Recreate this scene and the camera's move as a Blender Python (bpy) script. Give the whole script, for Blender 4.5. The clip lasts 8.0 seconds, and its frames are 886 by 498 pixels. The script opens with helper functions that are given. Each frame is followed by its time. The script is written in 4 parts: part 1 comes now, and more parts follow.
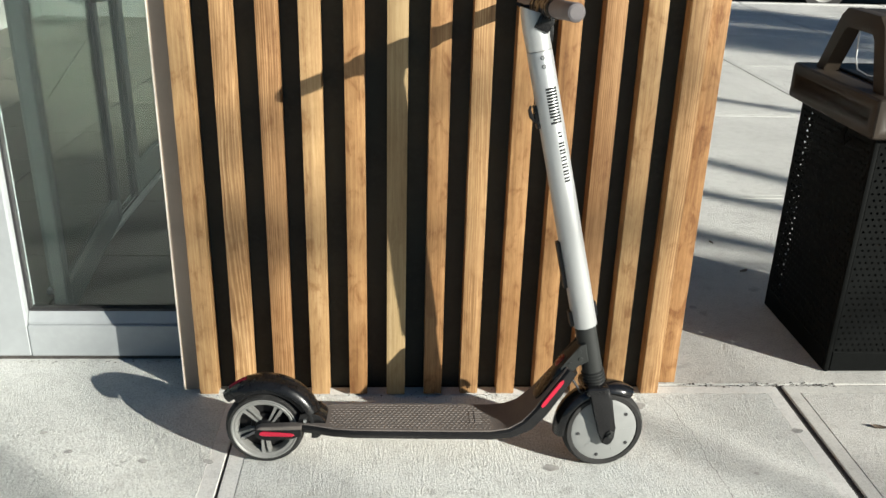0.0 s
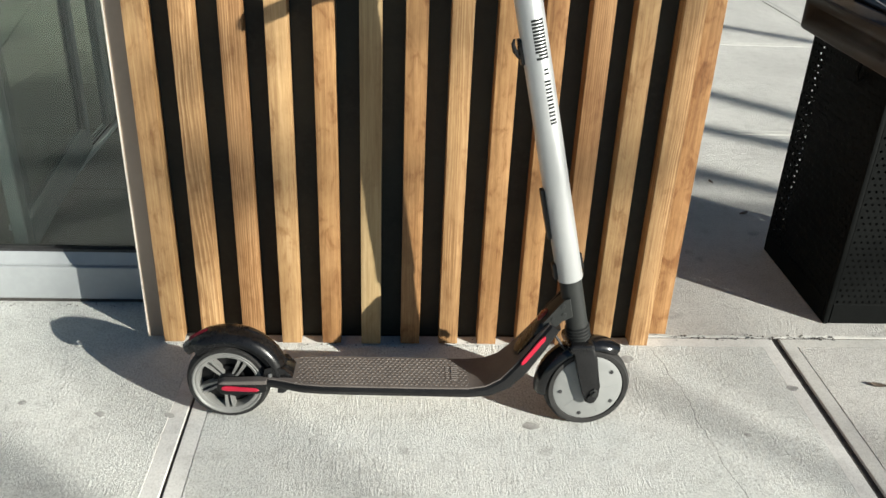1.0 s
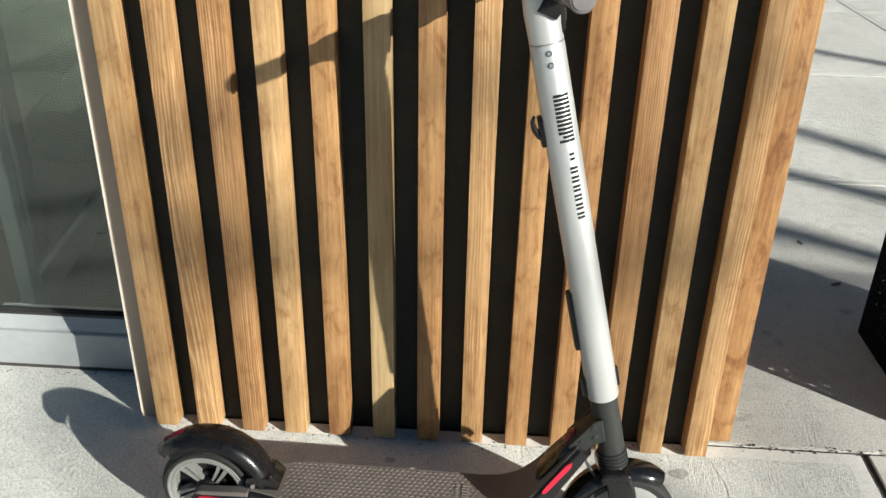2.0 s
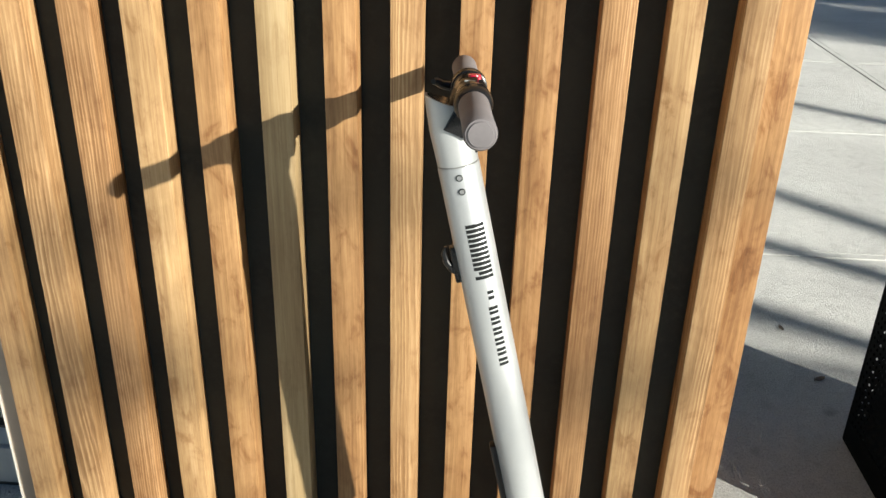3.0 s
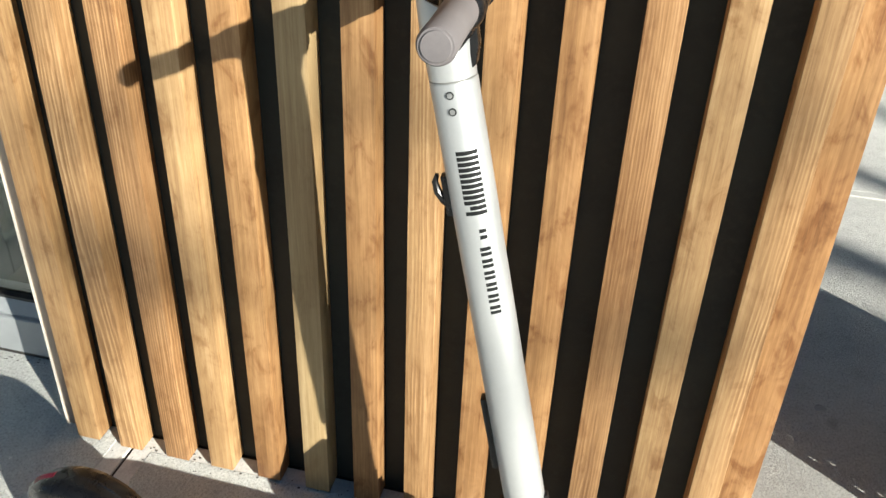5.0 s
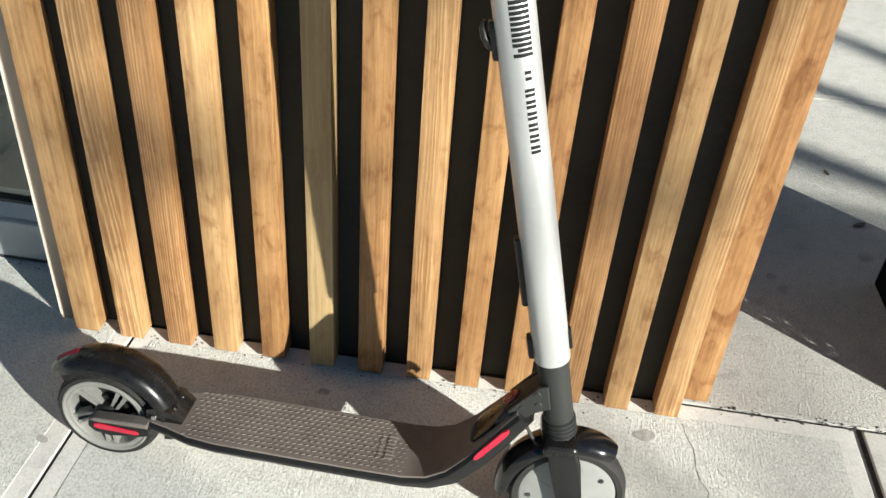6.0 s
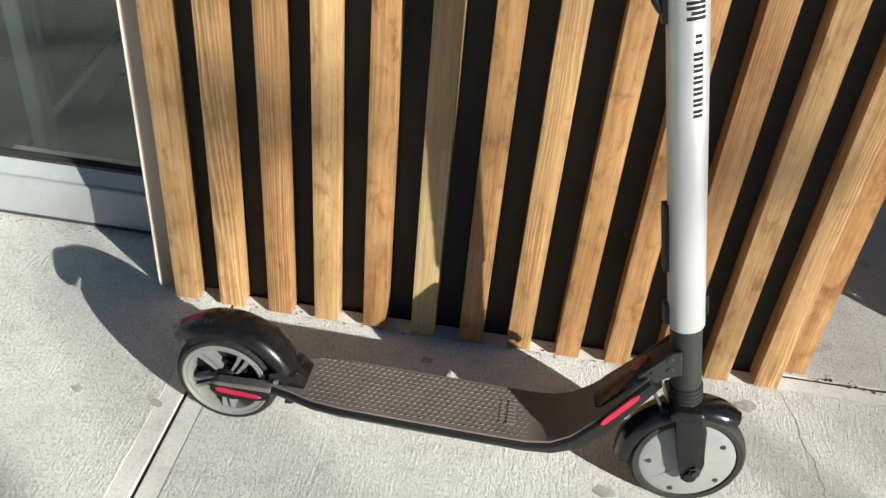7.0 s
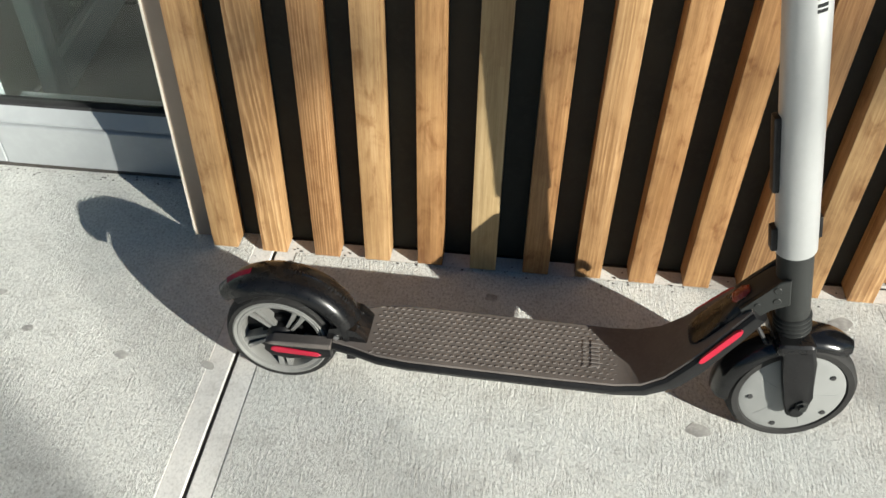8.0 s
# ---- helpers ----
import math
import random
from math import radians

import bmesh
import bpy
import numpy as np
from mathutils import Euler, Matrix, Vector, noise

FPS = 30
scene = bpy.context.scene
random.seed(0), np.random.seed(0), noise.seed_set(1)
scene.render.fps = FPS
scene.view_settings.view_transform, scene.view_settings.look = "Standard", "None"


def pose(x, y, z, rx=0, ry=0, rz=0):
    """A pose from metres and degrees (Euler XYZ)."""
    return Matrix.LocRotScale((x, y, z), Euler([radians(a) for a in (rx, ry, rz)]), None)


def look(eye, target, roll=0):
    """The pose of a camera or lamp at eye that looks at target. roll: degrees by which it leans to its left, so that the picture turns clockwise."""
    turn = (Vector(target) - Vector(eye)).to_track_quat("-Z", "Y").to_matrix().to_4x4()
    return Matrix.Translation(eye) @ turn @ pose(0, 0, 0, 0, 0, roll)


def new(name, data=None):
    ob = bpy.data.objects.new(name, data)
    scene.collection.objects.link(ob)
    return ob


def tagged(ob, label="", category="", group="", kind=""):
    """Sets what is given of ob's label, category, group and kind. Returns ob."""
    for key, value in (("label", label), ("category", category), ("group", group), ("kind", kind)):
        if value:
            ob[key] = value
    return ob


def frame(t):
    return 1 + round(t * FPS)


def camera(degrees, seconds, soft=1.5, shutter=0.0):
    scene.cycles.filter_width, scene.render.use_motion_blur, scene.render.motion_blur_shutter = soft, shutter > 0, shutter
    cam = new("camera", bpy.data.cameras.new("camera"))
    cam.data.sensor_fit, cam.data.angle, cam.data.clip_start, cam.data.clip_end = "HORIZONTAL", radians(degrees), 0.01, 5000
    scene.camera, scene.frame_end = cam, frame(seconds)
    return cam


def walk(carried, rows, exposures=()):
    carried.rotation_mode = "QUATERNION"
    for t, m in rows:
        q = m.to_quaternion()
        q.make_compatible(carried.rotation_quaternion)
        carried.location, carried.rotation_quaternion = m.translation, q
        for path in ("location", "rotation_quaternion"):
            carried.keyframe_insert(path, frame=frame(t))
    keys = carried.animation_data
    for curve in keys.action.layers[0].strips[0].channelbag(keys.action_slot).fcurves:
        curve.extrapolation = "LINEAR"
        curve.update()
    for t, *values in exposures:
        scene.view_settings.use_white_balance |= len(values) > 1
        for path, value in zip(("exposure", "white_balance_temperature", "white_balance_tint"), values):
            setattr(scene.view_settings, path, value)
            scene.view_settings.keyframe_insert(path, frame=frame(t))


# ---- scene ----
cam = camera(54.1, 8.0)
PATH = [
    (0, (0.532, -2.078, 1.321), (0.644, -0.238, 0.545), 1.7),
    (0.5, (0.608, -2.05, 1.312), (0.636, -0.234, 0.475), 1.5),
    (1, (0.595, -1.921, 1.306), (0.708, -0.156, 0.373), 2.5),
    (1.2, (0.607, -1.812, 1.329), (0.725, -0.074, 0.347), 2.8),
    (2.3, (0.835, -1.521, 1.34), (0.675, 0.252, 0.428), 0.8),
    (2.5, (0.871, -1.466, 1.361), (0.708, 0.305, 0.446), 0.8),
    (3, (0.876, -1.302, 1.386), (0.778, 0.499, 0.522), 1.7),
    (3.5, (0.921, -1.2, 1.376), (0.767, 0.582, 0.481), 1.6),
    (4, (1.026, -1.085, 1.365), (0.518, 0.564, 0.354), 1.3),
    (4.2, (1.058, -1.063, 1.364), (0.485, 0.549, 0.328), 1.4),
    (5.3, (0.996, -1.177, 1.332), (0.751, 0.48, 0.239), 3.1),
    (5.5, (0.961, -1.212, 1.311), (0.787, 0.43, 0.182), 3.8),
    (6, (0.888, -1.298, 1.285), (0.744, 0.318, 0.115), 4.8),
    (6.5, (0.848, -1.422, 1.27), (0.711, 0.177, 0.078), 5.4),
    (7, (0.679, -1.355, 1.25), (0.545, 0.243, 0.054), 5.5),
    (7.5, (0.563, -1.292, 1.223), (0.506, 0.236, -0.065), 2.5),
    (8, (0.582, -1.218, 1.188), (0.436, 0.239, -0.174), 1.0),
]
EXPOSURE = 1.2
walk(cam, [(t, look(eye, target, roll)) for t, eye, target, roll in PATH], [(t, EXPOSURE + e, 6150, 5) for t, e in ((0.0, -0.08), (1.0, -0.08), (2.5, 0.0), (4.0, 0.17), (5.5, 0.18), (6.0, 0.16), (6.5, 0.02), (7.5, -0.05), (8.0, -0.11))])
SKY_STRENGTH, SUN_STRENGTH = 0.026, 5.0

# ---- light ----
SUN_WAY = Vector((1.34, -1.0, 0.595)).normalized()          # towards the sun
world = bpy.data.worlds.new("sky")
scene.world = world
world.use_nodes = True
wn = world.node_tree.nodes
sky = wn.new("ShaderNodeTexSky")
sky.sky_type, sky.sun_disc = 'NISHITA', False
sky.sun_elevation = math.asin(SUN_WAY.z)
sky.ozone_density = 5.0
sky.dust_density, sky.air_density = 0.25, 1.2
sky.sun_rotation = math.atan2(SUN_WAY.x, SUN_WAY.y)
wn["Background"].inputs["Strength"].default_value = SKY_STRENGTH
world.node_tree.links.new(sky.outputs[0], wn["Background"].inputs["Color"])
sun = new("sun", bpy.data.lights.new("sun", 'SUN'))
sun.data.energy, sun.data.angle, sun.data.color = SUN_STRENGTH, radians(0.55), (1.0, 0.918, 0.80)
sun.matrix_world = look(SUN_WAY * 30, (0, 0, 0))


# ---- materials ----
def material(name, base, rough=0.6, metal=0.0, spec=0.5, coat=0.0):
    m = bpy.data.materials.new(name)
    m.use_nodes = True
    b = m.node_tree.nodes["Principled BSDF"]
    b.inputs["Base Color"].default_value = (*base, 1)
    b.inputs["Roughness"].default_value = rough
    b.inputs["Metallic"].default_value = metal
    b.inputs["Specular IOR Level"].default_value = spec
    b.inputs["Coat Weight"].default_value = coat
    return m


class Nodes:
    """Short hand for wiring one material."""

    def __init__(self, m):
        self.tree, self.bsdf = m.node_tree, m.node_tree.nodes["Principled BSDF"]

    def add(self, kind, **values):
        n = self.tree.nodes.new(kind)
        for key, value in values.items():
            n.inputs[key.replace("_", " ")].default_value = value
        return n

    def link(self, a, b):
        self.tree.links.new(a, b)
        return self

    def coords(self, scale=(1, 1, 1), shift=None):
        c = self.add("ShaderNodeTexCoord")
        m = self.add("ShaderNodeMapping", Scale=scale)
        self.link(c.outputs["Object"], m.inputs["Vector"])
        if shift is not None:
            self.link(shift, m.inputs["Location"])
        return m.outputs[0]

    def noise(self, vec, scale, detail=4, rough=0.55, warp=0.0):
        n = self.add("ShaderNodeTexNoise", Scale=scale, Detail=detail, Roughness=rough, Distortion=warp)
        self.link(vec, n.inputs["Vector"])
        return n.outputs["Fac"]

    def ramp(self, fac, stops):
        r = self.add("ShaderNodeValToRGB")
        e = r.color_ramp.elements
        while len(e) < len(stops):
            e.new(0.5)
        for k, (pos, col) in enumerate(stops):
            e[k].position = pos
            e[k].color = (*col, 1) if len(col) == 3 else col
        self.link(fac, r.inputs[0])
        return r.outputs[0]

    def grey(self, fac, lo, hi, a=0.0, b=1.0):
        r = self.add("ShaderNodeMapRange")
        for key, v in (("From Min", a), ("From Max", b), ("To Min", lo), ("To Max", hi)):
            r.inputs[key].default_value = v
        self.link(fac, r.inputs["Value"])
        return r.outputs[0]

    def mix(self, a, b, fac, how='MIX'):
        x = self.tree.nodes.new("ShaderNodeMix")
        x.data_type, x.blend_type = 'RGBA', how
        for value, k in ((fac, 0), (a, 6), (b, 7)):
            if isinstance(value, (int, float)):
                x.inputs[k].default_value = value
            elif isinstance(value, tuple):
                x.inputs[k].default_value = (*value, 1)
            else:
                self.link(value, x.inputs[k])
        return x.outputs[2]

    def math(self, how, a, b):
        x = self.tree.nodes.new("ShaderNodeMath")
        x.operation = how
        for k, value in enumerate((a, b)):
            if isinstance(value, (int, float)):
                x.inputs[k].default_value = value
            else:
                self.link(value, x.inputs[k])
        return x.outputs[0]

    def bump(self, height, strength, distance, onto=None):
        b = self.add("ShaderNodeBump", Strength=strength, Distance=distance)
        self.link(height, b.inputs["Height"])
        if onto is not None:
            self.link(onto, b.inputs["Normal"])
        self.link(b.outputs[0], self.bsdf.inputs["Normal"])
        return b.outputs[0]

    def colour(self, c):
        return self.link(c, self.bsdf.inputs["Base Color"])

    def rough(self, c):
        return self.link(c, self.bsdf.inputs["Roughness"])


def wood(name, dark, mid, light, tint=(1, 1, 1), figure=0.6, pitch=0.0055, wander=9.0, fleck=0.5):
    """Oiled softwood with the grain along z: pale ring lines that wander into arches, fibre, stains, and broad soft
    bands.
    """
    m = material(name, mid, 0.5, spec=0.35)
    n = Nodes(m)
    info = n.add("ShaderNodeObjectInfo")
    rnd = info.outputs["Random"]
    off = n.add("ShaderNodeCombineXYZ")
    for k, f in ((0, 13.7), (1, 7.3), (2, 31.1)):
        n.link(n.math('MULTIPLY', rnd, f), off.inputs[k])
    shift = off.outputs[0]
    # growth rings: level lines of a long stretched field, plus a steady run across the board
    axes = n.add("ShaderNodeSeparateXYZ")
    n.link(n.coords(), axes.inputs[0])
    field = n.noise(n.coords((1, 1, 0.07), shift), 13, 1.0, 0.4)
    streak = n.noise(n.coords((1, 1, 0.022), shift), 74, 5, 0.65, 0.25)
    wobble = n.noise(n.coords((1, 1, 0.16), shift), 60, 2, 0.5)
    turn = n.math('ADD', n.math('MULTIPLY', field, 2 * math.pi * wander), n.math('MULTIPLY', axes.outputs[0], 2 * math.pi / pitch * 0.6))
    turn = n.math('ADD', turn, n.math('MULTIPLY', axes.outputs[1], 2 * math.pi / pitch * 0.4))
    turn = n.math('ADD', turn, n.math('ADD', n.math('MULTIPLY', wobble, 6.0), n.math('MULTIPLY', streak, 13.0)))
    ring = n.grey(n.math('SINE', turn, 0.0), 0, 1, -1, 1)
    patchy = n.grey(n.noise(n.coords((1, 1, 0.12), shift), 24, 2, 0.5), 0.05, 1.0, 0.36, 0.64)
    fibre = n.noise(n.coords((1, 1, 0.04), shift), 420, 3, 0.6)
    slow = n.noise(n.coords((1, 1, 0.30), shift), 6.0, 2, 0.5)
    smudge = n.noise(n.coords((1, 1, 0.5), shift), 30, 4, 0.65, 0.6)
    body = n.math('ADD', n.math('MULTIPLY', fibre, 0.36), n.math('MULTIPLY', streak, 0.64))
    col = n.ramp(body, [(0.32, dark), (0.51, mid), (0.70, light)])
    # the soft early wood has weathered back darker, the hard rings stand pale
    lines = n.ramp(ring, [(0.0, (0.74, 0.66, 0.58)), (0.45, (0.94, 0.92, 0.90)), (0.78, (1.06, 1.06, 1.06)), (1.0, (1.55, 1.62, 1.72))])
    col = n.mix(col, lines, n.math('MULTIPLY', patchy, figure), 'MULTIPLY')
    # broad bands of wood tone, partly soft tree shade put into the colour
    col = n.mix(col, n.ramp(slow, [(0.28, (0.66, 0.58, 0.50)), (0.5, (1.0, 0.99, 0.98)), (0.72, (1.16, 1.17, 1.15))]), 0.8, 'MULTIPLY')
    col = n.mix(col, n.ramp(smudge, [(0.32, (0.60, 0.48, 0.38)), (0.46, (0.98, 0.96, 0.94)), (0.66, (1.18, 1.20, 1.18))]), fleck, 'MULTIPLY')
    n.colour(n.mix(col, tint, 1.0, 'MULTIPLY'))
    n.rough(n.grey(fibre, 0.42, 0.64))
    n.bump(n.math('ADD', n.math('MULTIPLY', ring, 0.5 * figure), body), 0.35, 0.0008)
    return m


def concrete(name, base, broom=True):
    m = material(name, base, 0.88, spec=0.3)
    n = Nodes(m)
    geo = n.add("ShaderNodeNewGeometry")

    def at(scale):
        mp = n.add("ShaderNodeMapping", Scale=scale)
        n.link(geo.outputs["Position"], mp.inputs["Vector"])
        return mp.outputs[0]
    fine = n.noise(at((1, 0.7, 1)), 210, 6, 0.8)
    streak = n.noise(at((1, 0.16, 1)), 165, 6, 0.72)
    mid = n.noise(at((1, 1, 1)), 22, 4, 0.6)
    slow = n.noise(at((1, 1, 1)), 1.7, 3, 0.55)
    col = n.ramp(slow, [(0.3, tuple(c * 0.86 for c in base)), (0.55, base), (0.8, tuple(min(1, c * 1.1) for c in base))])
    col = n.mix(col, n.ramp(mid, [(0.28, (0.8, 0.79, 0.78)), (0.5, (1, 1, 1)), (0.8, (1.06, 1.05, 1.03))]), 0.7, 'MULTIPLY')
    col = n.mix(col, n.ramp(fine, [(0.36, (0.5, 0.49, 0.475)), (0.5, (0.98, 0.98, 0.98)), (0.66, (1.2, 1.2, 1.19))]), 0.85 if broom else 0.4, 'MULTIPLY')
    spots = n.noise(at((1, 1, 1)), 9.0, 2, 0.5)
    col = n.mix(col, (0.16, 0.15, 0.145), n.grey(spots, 0.0, 0.55, 0.70, 0.80))
    n.colour(col)
    height = n.math('ADD', n.math('MULTIPLY', streak, 1.15 if broom else 0.1), n.math('MULTIPLY', fine, 0.75 if broom else 0.25))
    n.bump(height, 1.0 if broom else 0.3, 0.0055 if broom else 0.0008)
    return m


def worn(name, base, rough=0.5, metal=0.0, spec=0.5, coat=0.0, vary=0.12, scale=60, bump=0.1, dist=0.0006):
    """A plain surface with a little unevenness in tone, gloss and relief."""
    m = material(name, base, rough, metal, spec, coat)
    n = Nodes(m)
    a = n.noise(n.coords(), scale, 4, 0.6)
    b = n.noise(n.coords(), scale * 0.12, 3, 0.5)
    col = n.mix(base, tuple(c * (1 - 2.2 * vary) for c in base), n.grey(b, 0, 1, 0.4, 0.75))
    col = n.mix(col, tuple(min(1, c * (1 + vary) + 0.004) for c in base), n.grey(a, 0, 1, 0.45, 0.8))
    n.colour(col)
    n.rough(n.grey(a, max(0.02, rough - 0.08), min(1, rough + 0.12)))
    if bump:
        n.bump(a, bump, dist)
    return m


CEDAR = ((0.195, 0.116, 0.056), (0.318, 0.207, 0.104), (0.410, 0.286, 0.160))
M_HONEY = wood("smooth honey cedar", *CEDAR, (1.13, 1.10, 1.04), 0.16, 0.0055, 5.0, 0.75)
M_ARCHED = wood("arch-grained cedar", *CEDAR, (1.04, 0.97, 0.90), 0.9, 0.0046, 12.0, 0.55)
M_LINED = wood("straight-grained red cedar", *CEDAR, (0.86, 0.745, 0.66), 0.85, 0.0034, 4.0, 0.5)
M_RUSSET = wood("russet cedar", *CEDAR, (0.90, 0.775, 0.66), 0.28, 0.005, 7.0, 0.9)
M_PALE = wood("weathered cedar", (0.25, 0.175, 0.088), (0.345, 0.250, 0.130), (0.42, 0.320, 0.182), (1, 1, 1), 0.2, 0.009, 3.0, 0.3)
M_BACK = worn("black membrane board", (0.0125, 0.0145, 0.0115), 0.75, vary=0.3, scale=90, bump=0.25)
M_TRIM = worn("bronze trim metal", (0.33, 0.26, 0.20), 0.45, 0.0, vary=0.05, scale=40)
M_LIT_EDGE = worn("bare trim edge", (0.52, 0.49, 0.44), 0.4, 0.0, vary=0.05)
M_SLAB = concrete("broomed concrete", (0.69, 0.70, 0.672))
# darker base colour for the slabs beyond x = 1
M_SLAB_GREY = concrete("older broomed concrete", (0.565, 0.56, 0.535))
M_TOOL = concrete("tooled concrete", (0.66, 0.655, 0.63), False)
M_TOOL_GREY = concrete("older tooled concrete", (0.50, 0.495, 0.47), False)
M_JOINT = worn("joint dirt", (0.055, 0.05, 0.045), 0.95, vary=0.4, scale=120, bump=0.6, dist=0.003)
M_ROAD = worn("asphalt", (0.05, 0.05, 0.052), 0.9, vary=0.3, scale=140, bump=0.6, dist=0.004)
M_ALU = worn("anodised aluminium", (0.34, 0.36, 0.37), 0.45, 0.15, vary=0.04, scale=30, bump=0.03)
M_DULL = worn("dull bronze-green aluminium", (0.15, 0.17, 0.165), 0.5, 0.1, vary=0.05, scale=30, bump=0.03)
M_GASKET = worn("black rubber", (0.018, 0.018, 0.019), 0.6, vary=0.2)
M_TILE = worn("grey floor tile", (0.125, 0.118, 0.096), 0.5, vary=0.12, scale=25)
M_PLASTER = worn("grey plaster", (0.24, 0.24, 0.225), 0.85, vary=0.08, scale=30)
M_STEEL = worn("brushed steel", (0.55, 0.56, 0.56), 0.35, 0.9, vary=0.06, scale=50)
M_SILVER = worn("silver paint", (0.47, 0.48, 0.48), 0.36, 0.5, vary=0.02, scale=300, bump=0.02)
M_BLACK = worn("matt black plastic", (0.008, 0.008, 0.0085), 0.42, spec=0.25, vary=0.15, scale=180, bump=0.12)
M_GLOSS = worn("gloss black plastic", (0.006, 0.006, 0.0065), 0.26, spec=0.35, coat=0.1, vary=0.1, scale=40, bump=0.02)
M_DECK = worn("grey rubber deck", (0.125, 0.110, 0.100), 0.6, vary=0.12, scale=160, bump=0.25)
M_CHAR = worn("charcoal stem", (0.020, 0.0215, 0.0205), 0.5, spec=0.3, vary=0.08, scale=120)
M_TYRE = worn("solid tyre rubber", (0.020, 0.0195, 0.019), 0.72, spec=0.3, vary=0.2, scale=110, bump=0.25)
M_RIM = worn("grey cast wheel", (0.25, 0.25, 0.237), 0.45, 0.25, vary=0.08, scale=80)
M_COVER = worn("pale grey hub cover", (0.20, 0.205, 0.20), 0.42, 0.0, vary=0.05, scale=50, bump=0.04)
M_RED = worn("red reflector", (0.40, 0.010, 0.035), 0.3, vary=0.06, scale=200)
M_ORANGE = worn("dull red pedal pad", (0.24, 0.030, 0.016), 0.25, vary=0.06, scale=200)
M_TAIL = worn("deep red lens", (0.13, 0.004, 0.012), 0.22, vary=0.06, scale=200)
M_SHINE = worn("polished black plastic", (0.006, 0.006, 0.0065), 0.17, spec=0.45, coat=0.2, vary=0.1, scale=40, bump=0.02)
M_GRIP = worn("grey rubber grip", (0.165, 0.150, 0.152), 0.68, vary=0.06, scale=200, bump=0.2)
M_INK = worn("dark print", (0.008, 0.009, 0.009), 0.6, spec=0.2, vary=0.05)
M_SCREW = worn("steel screw", (0.5, 0.5, 0.5), 0.3, 0.9, vary=0.05)
M_BIN = worn("black powder coat", (0.0030, 0.0036, 0.0035), 0.62, spec=0.07, vary=0.15, scale=150, bump=0.15)
M_LID = worn("brown moulded plastic", (0.040, 0.030, 0.021), 0.55, spec=0.3, vary=0.1, scale=120, bump=0.15)
M_BAG = worn("black bin bag", (0.006, 0.006, 0.0065), 0.5, spec=0.2, vary=0.2, scale=30, bump=0.6, dist=0.01)
M_CAR = worn("dark car paint", (0.02, 0.022, 0.026), 0.2, coat=0.8, vary=0.05, bump=0)
M_BARK = worn("bark", (0.12, 0.09, 0.065), 0.9, vary=0.3, scale=60, bump=0.7, dist=0.01)
M_LEAF = worn("dry leaf", (0.10, 0.09, 0.03), 0.7, vary=0.3, scale=20, bump=0)
M_BRICK = worn("dark facade", (0.085, 0.082, 0.08), 0.85, vary=0.15, scale=8, bump=0.2)
M_STAIN = worn("old gum and oil stain", (0.40, 0.395, 0.375), 0.85, vary=0.25, scale=90, bump=0.3, dist=0.001)
M_GRIT = worn("dark grit", (0.05, 0.045, 0.04), 0.9, vary=0.4, scale=300)
M_LITTER = worn("dead leaf litter", (0.10, 0.075, 0.055), 0.8, vary=0.3, scale=200)

M_GLASS = bpy.data.materials.new("window glass")
M_GLASS.use_nodes = True
gb = M_GLASS.node_tree.nodes["Principled BSDF"]
gb.inputs["Base Color"].default_value = (0.70, 0.78, 0.75, 1)
gb.inputs["Roughness"].default_value = 0.0
gb.inputs["Transmission Weight"].default_value = 1.0
gb.inputs["IOR"].default_value = 1.5


# ---- mesh helpers ----
def mesh_of(bm, name, mat, sharp=32):
    me = bpy.data.meshes.new(name)
    bmesh.ops.recalc_face_normals(bm, faces=bm.faces[:])
    bm.to_mesh(me)
    bm.free()
    for m in (mat if isinstance(mat, (list, tuple)) else [mat]):
        me.materials.append(m)
    me.polygons.foreach_set("use_smooth", [True] * len(me.polygons))
    me.set_sharp_from_angle(angle=radians(sharp))
    return me


def part(name, bm, mat, parent, label="", sharp=32):
    ob = new(name, mesh_of(bm, name, mat, sharp))
    ob.parent = parent
    return tagged(ob, label)


def thing(name, label, category, m=None, group="", kind=""):
    ob = new(name)
    ob.empty_display_size = 0.1
    if m is not None:
        ob.matrix_world = m
    return tagged(ob, label, category, group, kind)


def box(x0, x1, y0, y1, z0, z1, bevel=0.0, seg=1, bm=None):
    bm = bm or bmesh.new()
    made = bmesh.ops.create_cube(bm, size=1.0, matrix=Matrix.LocRotScale(((x0 + x1) / 2, (y0 + y1) / 2, (z0 + z1) / 2), None, (x1 - x0, y1 - y0, z1 - z0)))
    if bevel:
        edges = list({e for v in made["verts"] for e in v.link_edges})
        bmesh.ops.bevel(bm, geom=edges, offset=bevel, segments=seg, affect='EDGES', profile=0.6)
    return bm


def loft(rings, bm=None, closed=True, caps=True):
    """Skin over rings of equal length."""
    bm = bm or bmesh.new()
    rows = [[bm.verts.new(p) for p in r] for r in rings]
    n = len(rows[0])
    for a, b in zip(rows, rows[1:]):
        for k in range(n if closed else n - 1):
            bm.faces.new((a[k], a[(k + 1) % n], b[(k + 1) % n], b[k]))
    if caps and closed:
        bm.faces.new(rows[0][::-1])
        bm.faces.new(rows[-1])
    return bm


def circle(c, u, v, r, n=20, rv=None):
    c, u, v = Vector(c), Vector(u), Vector(v)
    return [c + u * (r * math.cos(a)) + v * ((rv or r) * math.sin(a)) for a in (2 * math.pi * k / n for k in range(n))]


def frame_of(way):
    way = Vector(way).normalized()
    u = way.cross(Vector((0, 1, 0)) if abs(way.y) < 0.9 else Vector((1, 0, 0))).normalized()
    return u, way.cross(u).normalized()


